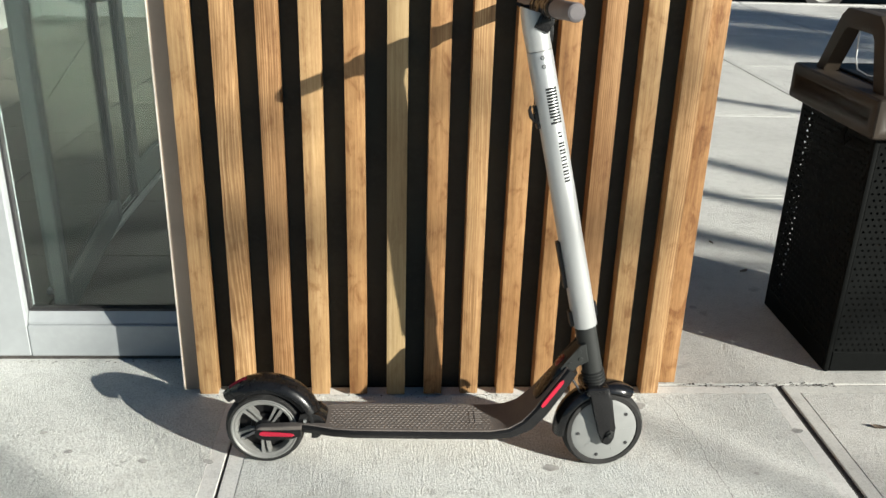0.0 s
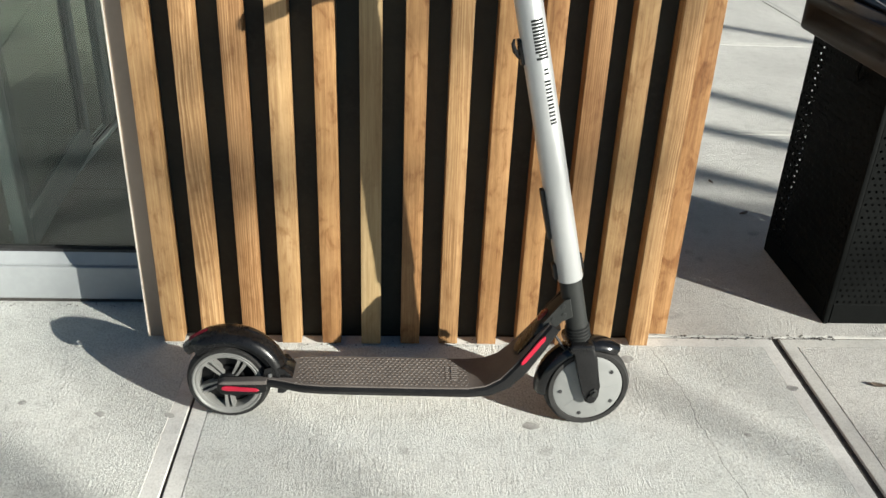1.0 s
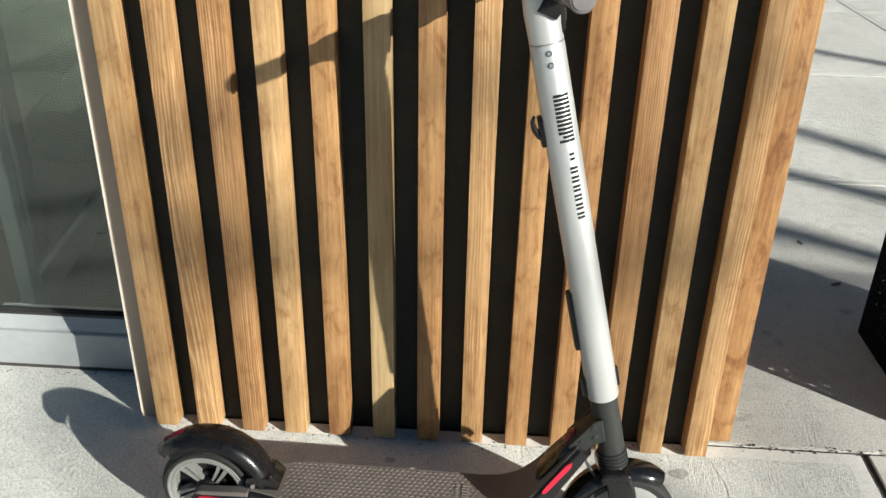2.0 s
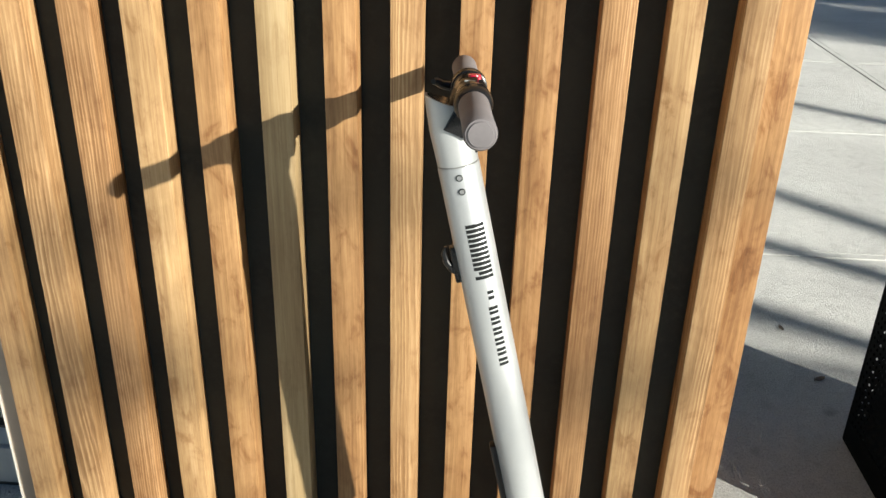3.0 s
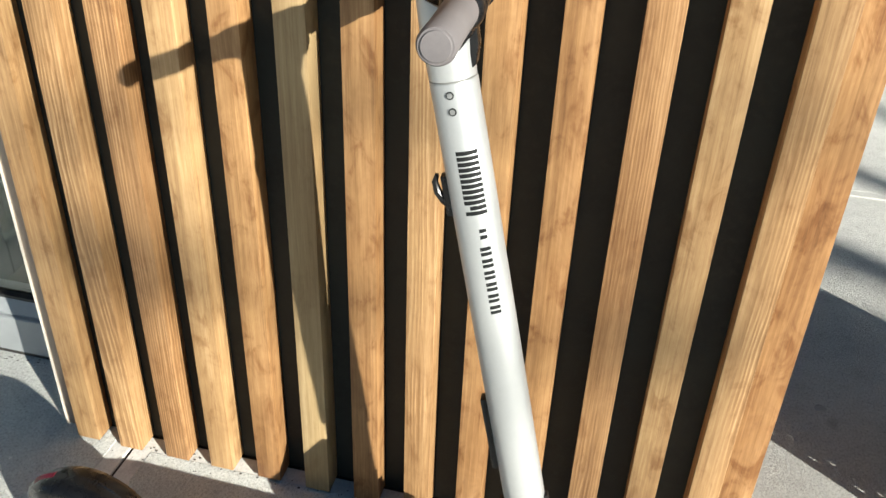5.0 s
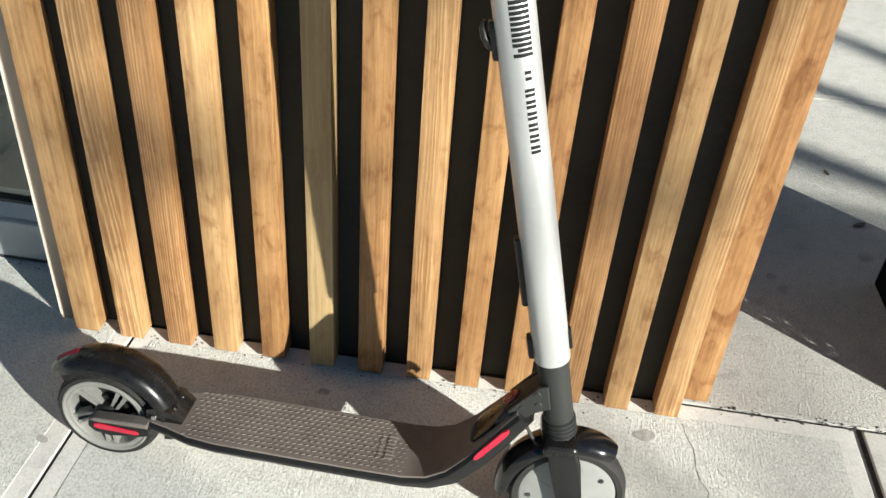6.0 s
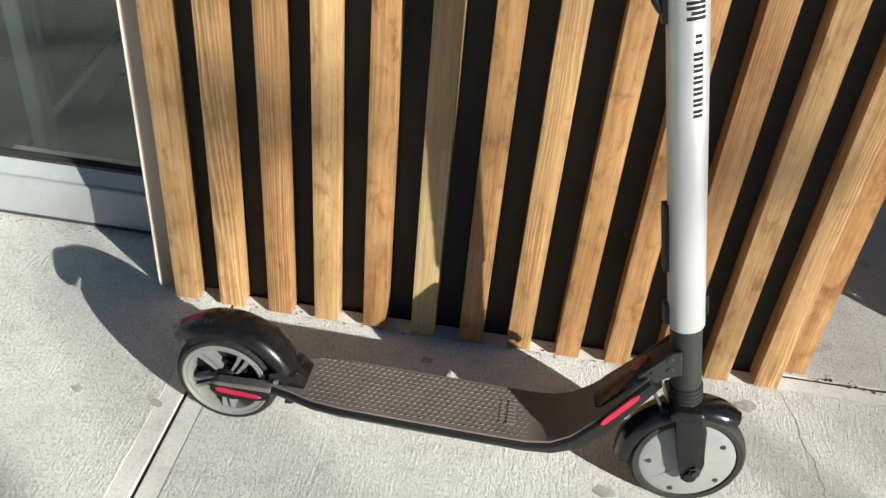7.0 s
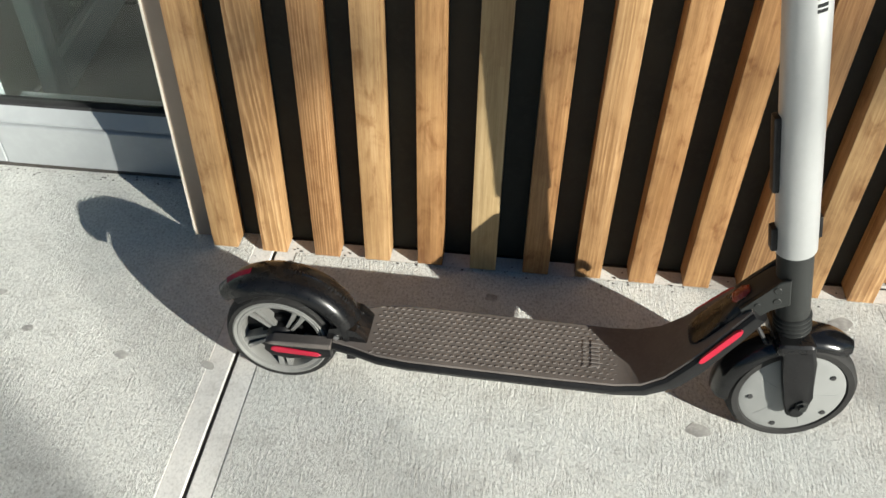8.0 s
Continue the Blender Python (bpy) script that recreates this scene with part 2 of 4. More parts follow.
def rod(p, q, r, r2=None, n=16, bm=None, steps=()):
    """A round bar from p to q; steps: (part of the way, radius) between its ends."""
    p, q = Vector(p), Vector(q)
    u, v = frame_of(q - p)
    stops = [(0.0, r), *steps, (1.0, r if r2 is None else r2)]
    return loft([circle(p.lerp(q, s), u, v, max(rr, 1e-4), n) for s, rr in stops], bm)


def pipe(points, r, n=10, bm=None):
    pts = [Vector(p) for p in points]
    rings = []
    for k, p in enumerate(pts):
        way = pts[min(k + 1, len(pts) - 1)] - pts[max(k - 1, 0)]
        u, v = frame_of(way)
        rings.append(circle(p, u, v, r if isinstance(r, (int, float)) else r[k], n))
    return loft(rings, bm)


def lathe(profile, centre, n=48, bm=None):
    """Turn a profile of (radius, y) about the y axis through centre; a closed solid."""
    bm = bm or bmesh.new()
    c = Vector(centre)
    rings = [[c + Vector((r * math.cos(a), y, r * math.sin(a))) for r, y in profile] for a in (2 * math.pi * k / n for k in range(n))]
    rows = [[bm.verts.new(p) for p in ring] for ring in rings]
    m = len(profile)
    for k in range(n):
        a, b = rows[k], rows[(k + 1) % n]
        for j in range(m):
            bm.faces.new((a[j], b[j], b[(j + 1) % m], a[(j + 1) % m]))
    return bm


def plate(outline, y0, y1, bevel=0.0, seg=2, bm=None):
    """A flat outline of (x, z) made thick along y."""
    bm = bm or bmesh.new()
    a = [bm.verts.new((x, y0, z)) for x, z in outline]
    b = [bm.verts.new((x, y1, z)) for x, z in outline]
    f = [bm.faces.new(a[::-1]), bm.faces.new(b)]
    n = len(a)
    for k in range(n):
        bm.faces.new((a[k], a[(k + 1) % n], b[(k + 1) % n], b[k]))
    if bevel:
        edges = [e for g in f for e in g.edges]
        bmesh.ops.bevel(bm, geom=edges, offset=bevel, segments=seg, affect='EDGES', profile=0.6)
    return bm


def arc_shell(centre, r, a0, a1, half, thick, n=28, crown=0.008, taper=None):
    """A mudguard: a curved band about the y axis, domed across its width."""
    c = Vector(centre)
    rings = []
    for k in range(n + 1):
        s = k / n
        a = radians(a0 + (a1 - a0) * s)
        w = half * (taper(s) if taper else 1.0)
        out = Vector((math.cos(a), 0, math.sin(a)))
        ring = []
        for t in (-1, -0.92, -0.6, 0, 0.6, 0.92, 1):
            lift = crown * (1 - t * t) - (0.010 if abs(t) == 1 else 0.0)
            ring.append(c + out * (r + lift) + Vector((0, w * t, 0)))
        for t in (1, 0.9, 0, -0.9, -1):
            lift = crown * (1 - t * t) - thick - (0.008 if abs(t) == 1 else 0.0)
            ring.append(c + out * (r + lift) + Vector((0, (w - thick * 0.8) * t, 0)))
        rings.append(ring)
    return loft(rings)


# ---- ground ----
def slab(x0, x1, y0, y1, ga=0.006, gb_=0.006, far=1.0, near=1.0, deep=0.10):
    """One pavement slab: a smooth tooled border, a broomed field a little proud, rounded arrises."""
    g, w = 0.005, 0.039
    bm = bmesh.new()
    def ring(d, z):
        return [(x0 + ga + d, y0 + g + d * near, z), (x1 - gb_ - d, y0 + g + d * near, z), (x1 - gb_ - d, y1 - g - d * far, z), (x0 + ga + d, y1 - g - d * far, z)]
    rings = [ring(0, -deep), ring(0, -0.0025), ring(0.0018, -0.0006), ring(w, -0.001), ring(w + 0.0008, -0.0024), ring(w + 0.0013, 0.0)]
    loft(rings, bm, caps=False)
    bm.faces.ensure_lookup_table()
    for f in bm.faces:
        f.material_index = 1
    top = [v for v in bm.verts if v.co.z == 0.0]
    bm.faces.new(top).material_index = 0
    return bm


ground = tagged(new("ground", mesh_of(box(-400, 400, -400, 400, -0.6, -0.125), "ground", M_ROAD)), "dark asphalt road surface reaching the horizon", "ground", kind="structure")
bed = tagged(new("joint_bed", mesh_of(box(-14, 16, -14, 9.3, -0.12, -0.0065), "joint_bed", M_JOINT)), "dirt-filled bed under the pavement slabs", "ground", kind="structure")
curb = thing("curb", "pale concrete kerb along the road", "kerb", kind="structure")
for k in range(16):
    part("kerb_stone", box(-14 + 1.9 * k, -14 + 1.9 * k + 1.89, 9.3, 9.46, -0.3, 0.004, 0.012), M_TOOL, curb)

# ---- storefront ----
front = thing("storefront", "aluminium-framed glass storefront with a low sill", "storefront", kind="structure")
SY = 0.198
for x0, x1 in ((-0.527, -0.02), (-2.4, -0.625)):
    part("bottom_rail", box(x0 + 0.001, x1 - 0.001, SY, SY + 0.14, 0.012, 0.113, 0.003), M_ALU, front, "brushed aluminium bottom rail")
    part("glazing_bead", plate([(SY + 0.012, 0.113), (SY + 0.012, 0.118), (SY + 0.03, 0.146), (SY + 0.06, 0.146), (SY + 0.06, 0.113)], -x1 + 0.002, -x0 - 0.002), M_ALU, front).matrix_basis = pose(0, 0, 0, 0, 0, 90)
    part("gasket", box(x0 + 0.002, x1 - 0.002, SY + 0.028, SY + 0.06, 0.1465, 0.154), M_GASKET, front)
    part("pane", box(x0 - 0.004, x1, SY + 0.04, SY + 0.052, 0.15, 2.75), M_GLASS, front, "clear greenish glass pane").visible_shadow = False
part("sill_strip", box(-2.4, -0.03, SY + 0.006, SY + 0.15, 0.0, 0.012), M_JOINT, front, "grimy strip under the sill")
part("mullion", box(-0.625, -0.527, SY + 0.001, SY + 0.085, 0.012, 2.75, 0.003), M_ALU, front, "aluminium mullion")
part("gasket", box(-0.5268, -0.520, SY + 0.03, SY + 0.058, 0.15, 2.75), M_GASKET, front)
part("head_rail", box(-2.4, -0.02, SY, SY + 0.15, 2.752, 2.95, 0.003), M_ALU, front)

# ---- building shell and the room behind the glass ----
def wall(name, b, mat, label):
    return tagged(new(name, mesh_of(box(*b), name, mat)), label, "wall", kind="structure")


wall("wall_header", (-7.0, 1.28, 0.20, 0.45, 2.955, 4.6), M_BRICK, "dark grey rendered wall above the storefront")
wall("wall_side_pier", (1.02, 1.27, 0.46, 0.95, 0.0, 4.6), M_BRICK, "dark grey rendered pier beside the column")
wall("wall_side_head", (1.02, 1.27, 0.951, 6.2, 2.76, 4.6), M_BRICK, "dark grey rendered wall above the side window")
wall("wall_side_end", (1.02, 1.27, 6.201, 7.0, 0.0, 4.6), M_BRICK, "dark grey rendered side wall of the shop")
# window out of view, added so that sun falls on the shop floor
side = thing("window_1", "unseen tall aluminium-framed side window, added to let sun into the shop", "window", kind="structure")
part("window_sill", box(1.06, 1.24, 0.952, 6.199, 0.0, 0.11, 0.004), M_ALU, side)
part("window_frame", box(1.06, 1.24, 0.952, 6.199, 2.66, 2.758, 0.004), M_ALU, side)
for k in range(5):
    y = 0.952 + k * 1.29
    part("mullion", box(1.08, 1.22, y, y + 0.08, 0.111, 2.659, 0.004), M_ALU, side)
    if k < 4:
        part("pane", box(1.145, 1.155, y + 0.079, y + 1.291, 0.11, 2.661), M_GLASS, side).visible_shadow = False
wall("wall_west", (-7.0, -2.405, 0.20, 0.45, 0.0, 2.95), M_BRICK, "dark grey rendered shop wall")
wall("wall_north", (-7.0, 1.27, 7.005, 7.2, 0.0, 4.6), M_PLASTER, "grey plaster rear wall of the shop")
wall("wall_room_west", (-3.2, -3.0, 0.455, 7.0, 0.0, 2.95), M_PLASTER, "grey plaster side wall of the shop")
tagged(new("ceiling", mesh_of(box(-7.0, 1.27, 0.455, 7.0, 3.0, 3.15), "ceiling", M_PLASTER)), "grey plaster ceiling of the shop", "ceiling", kind="structure")
floor = thing("floor", "grey stone floor tiles inside the shop", "floor", kind="structure")
tile_mesh = mesh_of(box(0.004, 0.596, 0.004, 0.596, -0.02, 0.008, 0.003), "floor_tile", M_TILE)
for i in range(7):
    for j in range(11):
        ob = new("floor_tile", tile_mesh)
        ob.parent = floor
        ob.matrix_basis = pose(-3.0 + 0.6 * i, 0.36 + 0.6 * j, 0)

screen = thing("glass_partition", "steel-framed glass partition standing on a floor track", "partition", kind="structure")
part("floor_track", box(-0.635, -0.565, 0.62, 2.9, 0.008, 0.03, 0.004), M_STEEL, screen, "grooved steel floor track")
for x in (-0.618, -0.602, -0.586):
    part("track_groove", box(x - 0.003, x + 0.003, 0.63, 2.89, 0.0305, 0.033), M_GASKET, screen)
part("pane", box(-0.605, -0.595, 0.70, 2.85, 0.034, 2.5), M_GLASS, screen).visible_shadow = False
part("bottom_rail", box(-0.618, -0.582, 1.60, 2.86, 0.034, 0.16, 0.004), M_DULL, screen)
for y in (0.62, 1.55, 2.86):
    part("stile", box(-0.622, -0.578, y, y + 0.07, 0.034, 2.5, 0.004), M_DULL, screen, "aluminium stile")
door = thing("inner_door", "aluminium-framed glass door standing open inside", "door", pose(-0.50, 0.40, 0.0, 0, 0, 96))
part("door_stile", box(0.0, 0.06, -0.02, 0.02, 0.03, 2.2, 0.004), M_DULL, door)
part("door_stile", box(0.84, 0.90, -0.02, 0.02, 0.03, 2.2, 0.004), M_DULL, door)
part("door_rail", box(0.0605, 0.8395, -0.02, 0.02, 0.03, 0.13, 0.004), M_DULL, door)
part("door_rail", box(0.0605, 0.8395, -0.02, 0.02, 2.1, 2.2, 0.004), M_DULL, door)
part("pane", box(0.058, 0.842, -0.004, 0.004, 0.128, 2.102), M_GLASS, door).visible_shadow = False
handle = part("handle", pipe([(0.80, -0.022, 0.9), (0.80, -0.07, 0.9), (0.80, -0.07, 1.3), (0.80, -0.022, 1.3)], 0.012), M_STEEL, door)

# ---- slatted column cladding ----
PITCH, SLAT, DEEP, HIGH = 0.1026, 0.0497, 0.05, 2.6
clad = thing("slat_cladding", "column clad with vertical oiled cedar slats over black board", "cladding", kind="structure")
part("backing", box(0.001, 1.275, DEEP, DEEP + 0.02, 0.0, HIGH), M_BACK, clad, "black backing board")
part("core", box(-0.040, 1.28, DEEP + 0.0205, 0.45, 0.0, HIGH), M_BACK, clad)
part("corner_trim", box(-0.047, -0.001, 0.034, DEEP + 0.02, 0.001, HIGH, 0.0), M_TRIM, clad, "bronze-painted metal corner trim")
# the pale colour stands for sunlight on the trim's bevel
part("trim_edge", box(-0.0505, -0.0472, 0.030, 0.20, 0.001, HIGH, 0.001), M_LIT_EDGE, clad, "pale strip coloured as the sunlit edge of the trim")
rng = random.Random(5)
CUTS = (M_HONEY, M_ARCHED, M_LINED, M_HONEY, M_RUSSET, M_PALE, M_RUSSET, M_ARCHED, M_RUSSET, M_RUSSET, M_LINED, M_HONEY, M_ARCHED)
OFF = {2: -0.003, 4: -0.002, 8: -0.001, 9: -0.001, 11: 0.002}
for k in range(1, 14):
    x = (k - 1) * PITCH + OFF.get(k, 0.0)
    bm = box(0, SLAT + rng.uniform(-0.001, 0.001), 0, DEEP - 0.0008, 0, HIGH, 0.0016, 2)
    lean = rng.uniform(-0.0012, 0.0012)
    for v in bm.verts:
        v.co.x += lean * v.co.z
    s = part("slat", bm, CUTS[k - 1], clad)
    s.matrix_basis = pose(x, rng.uniform(-0.001, 0.0005), 0.003 + rng.uniform(0, 0.003))
for k in range(4):
    bm = box(1.2825, 1.347, 0.059 + k * PITCH, 0.059 + k * PITCH + SLAT, 0.003, HIGH, 0.0016, 2)
    part("slat", bm, M_ARCHED if k % 2 else M_RUSSET, clad)

# ---- litter bin ----
def perforated(w, h, pitch, r):
    """A steel sheet in the x, z plane with staggered round holes."""
    verts, faces = [], []
    rows, cols = int(h / pitch), int(w / pitch)
    px, pz = w / (cols + 0.5), h / rows
    for j in range(rows):
        sh = 0.5 * px if j % 2 else 0.0
        if sh:
            b = len(verts)
            verts += [(0, 0, j * pz), (sh, 0, j * pz), (sh, 0, (j + 1) * pz), (0, 0, (j + 1) * pz)]
        else:
            b = len(verts)
            verts += [(cols * px, 0, j * pz), (w, 0, j * pz), (w, 0, (j + 1) * pz), (cols * px, 0, (j + 1) * pz)]
        faces.append((b, b + 1, b + 2, b + 3))
        for i in range(cols):
            cx, cz = sh + (i + 0.5) * px, (j + 0.5) * pz
            b = len(verts)
            for k in range(8):
                a = math.pi / 4 * k
                c, s = math.cos(a), math.sin(a)
                f = 0.5 / max(abs(c), abs(s))
                verts.append((cx + c * f * px, 0, cz + s * f * pz))
                verts.append((cx + c * r, 0, cz + s * r))
            for k in range(8):
                n = (k + 1) % 8
                faces.append((b + 2 * k, b + 2 * n, b + 2 * n + 1, b + 2 * k + 1))
    me = bpy.data.meshes.new("perforated_sheet")
    me.from_pydata(verts, [], faces)
    me.materials.append(M_BIN)
    return me


BW = 0.46
bin_ = thing("litter_bin", "black perforated steel litter bin with a brown plastic hood", "litter bin", pose(1.822, 0.122, 0))
sheet = perforated(BW - 0.03, 0.66, 0.0185, 0.0042)
for m in (pose(0.015, 0, 0.065), pose(BW, 0.015, 0.065, 0, 0, 90), pose(0.015, BW, 0.065), pose(0, 0.015, 0.065, 0, 0, 90)):
    ob = new("perforated_panel", sheet)
    ob.parent, ob.matrix_basis = bin_, m
for x, y in ((0.0, 0.0), (BW - 0.016, 0.0), (0.0, BW - 0.016), (BW - 0.016, BW - 0.016)):
    part("corner_post", box(x, x + 0.016, y, y + 0.016, 0.0, 0.735, 0.005, 2), M_BIN, bin_)
for b in ((0.0165, BW - 0.0165, -0.001, 0.006), (0.0165, BW - 0.0165, BW - 0.006, BW + 0.001)):
    part("skirt", box(*b, 0.003, 0.066, 0.001), M_BIN, bin_)
for b in ((-0.001, 0.006, 0.0165, BW - 0.0165), (BW - 0.006, BW + 0.001, 0.0165, BW - 0.0165)):
    part("skirt", box(*b, 0.003, 0.066, 0.001), M_BIN, bin_)
part("liner", box(0.03, BW - 0.03, 0.03, BW - 0.03, 0.015, 0.80, 0.02, 2), M_BAG, bin_, "black bin bag")
# the brown collar with its long hand slots
lid = part("collar", box(-0.035, BW + 0.035, -0.035, BW + 0.035, 0.725, 0.835, 0.014, 3), M_LID, bin_, "brown moulded plastic collar")
bmesh_lid = bmesh.new()
bmesh_lid.from_mesh(lid.data)
for f in [f for f in bmesh_lid.faces if f.calc_area() > 0.02 and abs(f.normal.z) < 0.1]:
    bmesh.ops.inset_individual(bmesh_lid, faces=[f], thickness=0.026)
    bmesh.ops.inset_individual(bmesh_lid, faces=[f], thickness=0.006, depth=-0.034)
bmesh_lid.to_mesh(lid.data)
bmesh_lid.free()
for sx in (0.0, BW - 0.045):
    # an upright loop on each side carries the roof
    outline = [(0.01, 0.83), (0.08, 1.005), (0.11, 1.028), (BW - 0.17, 1.028), (BW - 0.14, 1.005), (BW - 0.04, 0.83), (BW - 0.10, 0.83), (BW - 0.17, 0.968), (BW - 0.19, 0.982), (0.13, 0.982), (0.112, 0.968), (0.07, 0.83)]
    bm = plate([(y, z) for y, z in outline], -sx - 0.045, -sx, 0.006, 2)
    ob = part("hood_arch", bm, M_LID, bin_, "brown plastic hood arch")
    ob.matrix_basis = pose(0, 0, 0, 0, 0, 90)
part("hood_roof", box(0.0455, BW - 0.0455, 0.11, BW - 0.17, 0.995, 1.027, 0.008, 2), M_LID, bin_, "brown plastic roof")
# flat black plate on the closed collar in place of the shaded opening
part("opening", box(0.05, BW - 0.05, 0.03, BW - 0.03, 0.8352, 0.843, 0.003), M_BAG, bin_, "black plate standing for the dark opening and the bag edge")
part("wire", pipe([(0.03, 0.26, 0.982), (0.03, 0.25, 0.93), (0.03, 0.245, 0.89), (0.035, 0.235, 0.862), (0.06, 0.22, 0.848), (0.11, 0.20, 0.846)], 0.0022, 6), M_STEEL, bin_, "thin steel wire")
part("latch", pipe([(-0.006, 0.15, 0.722), (-0.016, 0.145, 0.69), (-0.010, 0.135, 0.672), (-0.002, 0.13, 0.69)], 0.006, 8), M_BIN, bin_)

# ---- parked car at the kerb ----
car = thing("parked_car", "dark car parked at the kerb", "car", pose(5.45, 11.35, -0.125))
prof = [(0.0, 0.28), (0.05, 0.75), (0.9, 0.98), (1.5, 1.42), (3.0, 1.45), (3.9, 1.0), (4.35, 0.9), (4.4, 0.3), (3.95, 0.22), (3.85, 0.5), (3.6, 0.66), (3.35, 0.5), (3.25, 0.22), (1.15, 0.22), (1.05, 0.5), (0.8, 0.66), (0.55, 0.5), (0.45, 0.22)]
part("body", plate(prof, -1.7, 0.0, 0.05, 3), M_CAR, car, "dark glossy car body")
part("side_window", plate([(1.15, 1.0), (1.6, 1.36), (2.2, 1.38), (2.2, 1.0)], -1.704, -1.69), M_GLOSS, car)
part("side_window", plate([(2.25, 1.0), (2.25, 1.38), (2.95, 1.38), (3.6, 1.02)], -1.704, -1.69), M_GLOSS, car)
for x in (0.8, 3.6):
    for y in (-1.69, -0.22):
        w = part("tyre", lathe([(0.2, 0), (0.3, -0.01), (0.315, 0.02), (0.315, 0.18), (0.3, 0.21), (0.2, 0.2)], (x, y, 0.315), 32), M_TYRE, car)
        bm = lathe([(0.02, 0.03), (0.05, 0.0), (0.17, 0.02), (0.2, 0.0), (0.205, 0.02), (0.205, 0.18), (0.02, 0.18)], (x, y, 0.315), 24)
        part("rim", bm, M_RIM, w)


# ---- the kick scooter ----
# Local axes: x ahead from the rear axle, y away from the viewer's side, z up.
scooter = thing("kick_scooter", "silver and black electric kick scooter standing on concrete", "scooter", pose(0.222, -0.286, 0.0, -3.3, 0, -1.4))
AX, AR = 0.822, 0.1015      # front axle and wheel radius
RR = 0.0955                 # rear wheel radius


def stem_at(z, dy=0.0, ahead=0.0):
    """A point on the steering axis at height z."""
    return Vector((0.765 - 0.234 * (z - 0.348) + ahead, dy, z))


UP = (stem_at(1.0) - stem_at(0.0)).normalized()
FWD = Vector((UP.z, 0, -UP.x))


def on_stem(z, a, r):
    """A point on the tube's skin: a = 0 looks at the viewer's side, 90 ahead."""
    p = stem_at(z)
    return p + Vector((0, -1, 0)) * (r * math.cos(radians(a))) + FWD * (r * math.sin(radians(a)))


# rear wheel
rear = part("rear_wheel", lathe([(0.074, -0.016), (0.081, -0.0215), (0.087, -0.0215), (0.0915, -0.016), (0.0945, -0.008), (RR, 0.0), (0.0945, 0.008), (0.0915, 0.016), (0.087, 0.0215), (0.081, 0.0215), (0.074, 0.016)], (0, 0, RR), 64), M_TYRE, scooter, "solid black tyre")
bm = lathe([(0.064, -0.012), (0.067, -0.019), (0.072, -0.0205), (0.0735, -0.0195), (0.078, -0.0225), (0.0805, -0.0215), (0.0805, 0.0215), (0.078, 0.0225), (0.072, 0.0205), (0.067, 0.019), (0.064, 0.012)], (0, 0, RR), 64)
part("rim", bm, M_RIM, rear, "grey cast rim")
for k in range(5):
    a = radians(72 * k + 48)
    out, across = Vector((math.cos(a), 0, math.sin(a))), Vector((-math.sin(a), 0, math.cos(a)))
    for side in (-1, 1):
        # a pair of swept blades with a narrow slot between them, dished towards the hub
        rings = []
        for t, gap, half, sweep, near_, far_ in ((0.016, 0.0040, 0.0020, 0.000, -0.0130, 0.008), (0.030, 0.0054, 0.0028, 0.002, -0.0150, 0.006), (0.050, 0.0068, 0.0036, 0.006, -0.0165, 0.003), (0.0675, 0.0082, 0.0046, 0.011, -0.0175, 0.000)):
            c = Vector((0, 0, RR)) + out * t + across * (side * gap + sweep)
            e = across * half
            rings.append([c + e + Vector((0, near_, 0)), c + e * 0.7 + Vector((0, far_, 0)), c - e * 0.7 + Vector((0, far_, 0)), c - e + Vector((0, near_, 0))])
        part("spoke", loft(rings), M_RIM, rear)
part("hub", lathe([(0.004, -0.026), (0.018, -0.024), (0.024, -0.016), (0.024, 0.016), (0.018, 0.024), (0.004, 0.026)], (0, 0, RR), 32), M_BLACK, rear, "black hub")
part("brake_drum", lathe([(0.004, -0.004), (0.034, -0.004), (0.036, 0.004), (0.0635, 0.006), (0.0635, 0.012), (0.004, 0.012)], (0, 0, RR), 40), M_BLACK, rear, "dark inner disc")
for k in range(26):
    a = 2 * math.pi * k / 26
    for side in (-1, 1):
        p = Vector((0.0915 * math.cos(a), side * 0.0155, RR + 0.0915 * math.sin(a)))
        q = Vector((0.0862 * math.cos(a + 0.13), side * 0.0214, RR + 0.0862 * math.sin(a + 0.13)))
        if k % 2 == 0:
            part("tread_groove", rod(p, q, 0.0011, n=5), M_GASKET, rear)

# rear mudguard with its brake tread
guard = part("rear_mudguard", arc_shell((0.006, 0, 0.098), 0.121, 141, -8, 0.036, 0.004, 34, 0.014, lambda s: 0.55 + 0.45 * min(1, s / 0.16) if s < 0.16 else 1.0), M_GLOSS, scooter, "satin black plastic rear mudguard", 50)
# added band that keeps sun from passing between mudguard and tyre
part("guard_liner", arc_shell((0.006, 0, 0.098), 0.110, 132, 15, 0.028, 0.008, 24, 0.002), M_BLACK, guard)
part("tail_light", arc_shell((0.006, 0, 0.098), 0.1232, 131, 110, 0.016, 0.002, 8, 0.0138), M_TAIL, guard, "deep red tail reflector")
for k in range(30):
    a = 86 - 2.5 * k
    part("tread_rib", arc_shell((0.006, 0, 0.098), 0.1220, a + 0.6, a - 0.6, 0.021, 0.001, 1, 0.0138), M_BLACK, guard)
part("brake_pad_slot", arc_shell((0.006, 0, 0.098), 0.1226, 74, 60, 0.011, 0.001, 5, 0.0138), M_SHINE, guard)

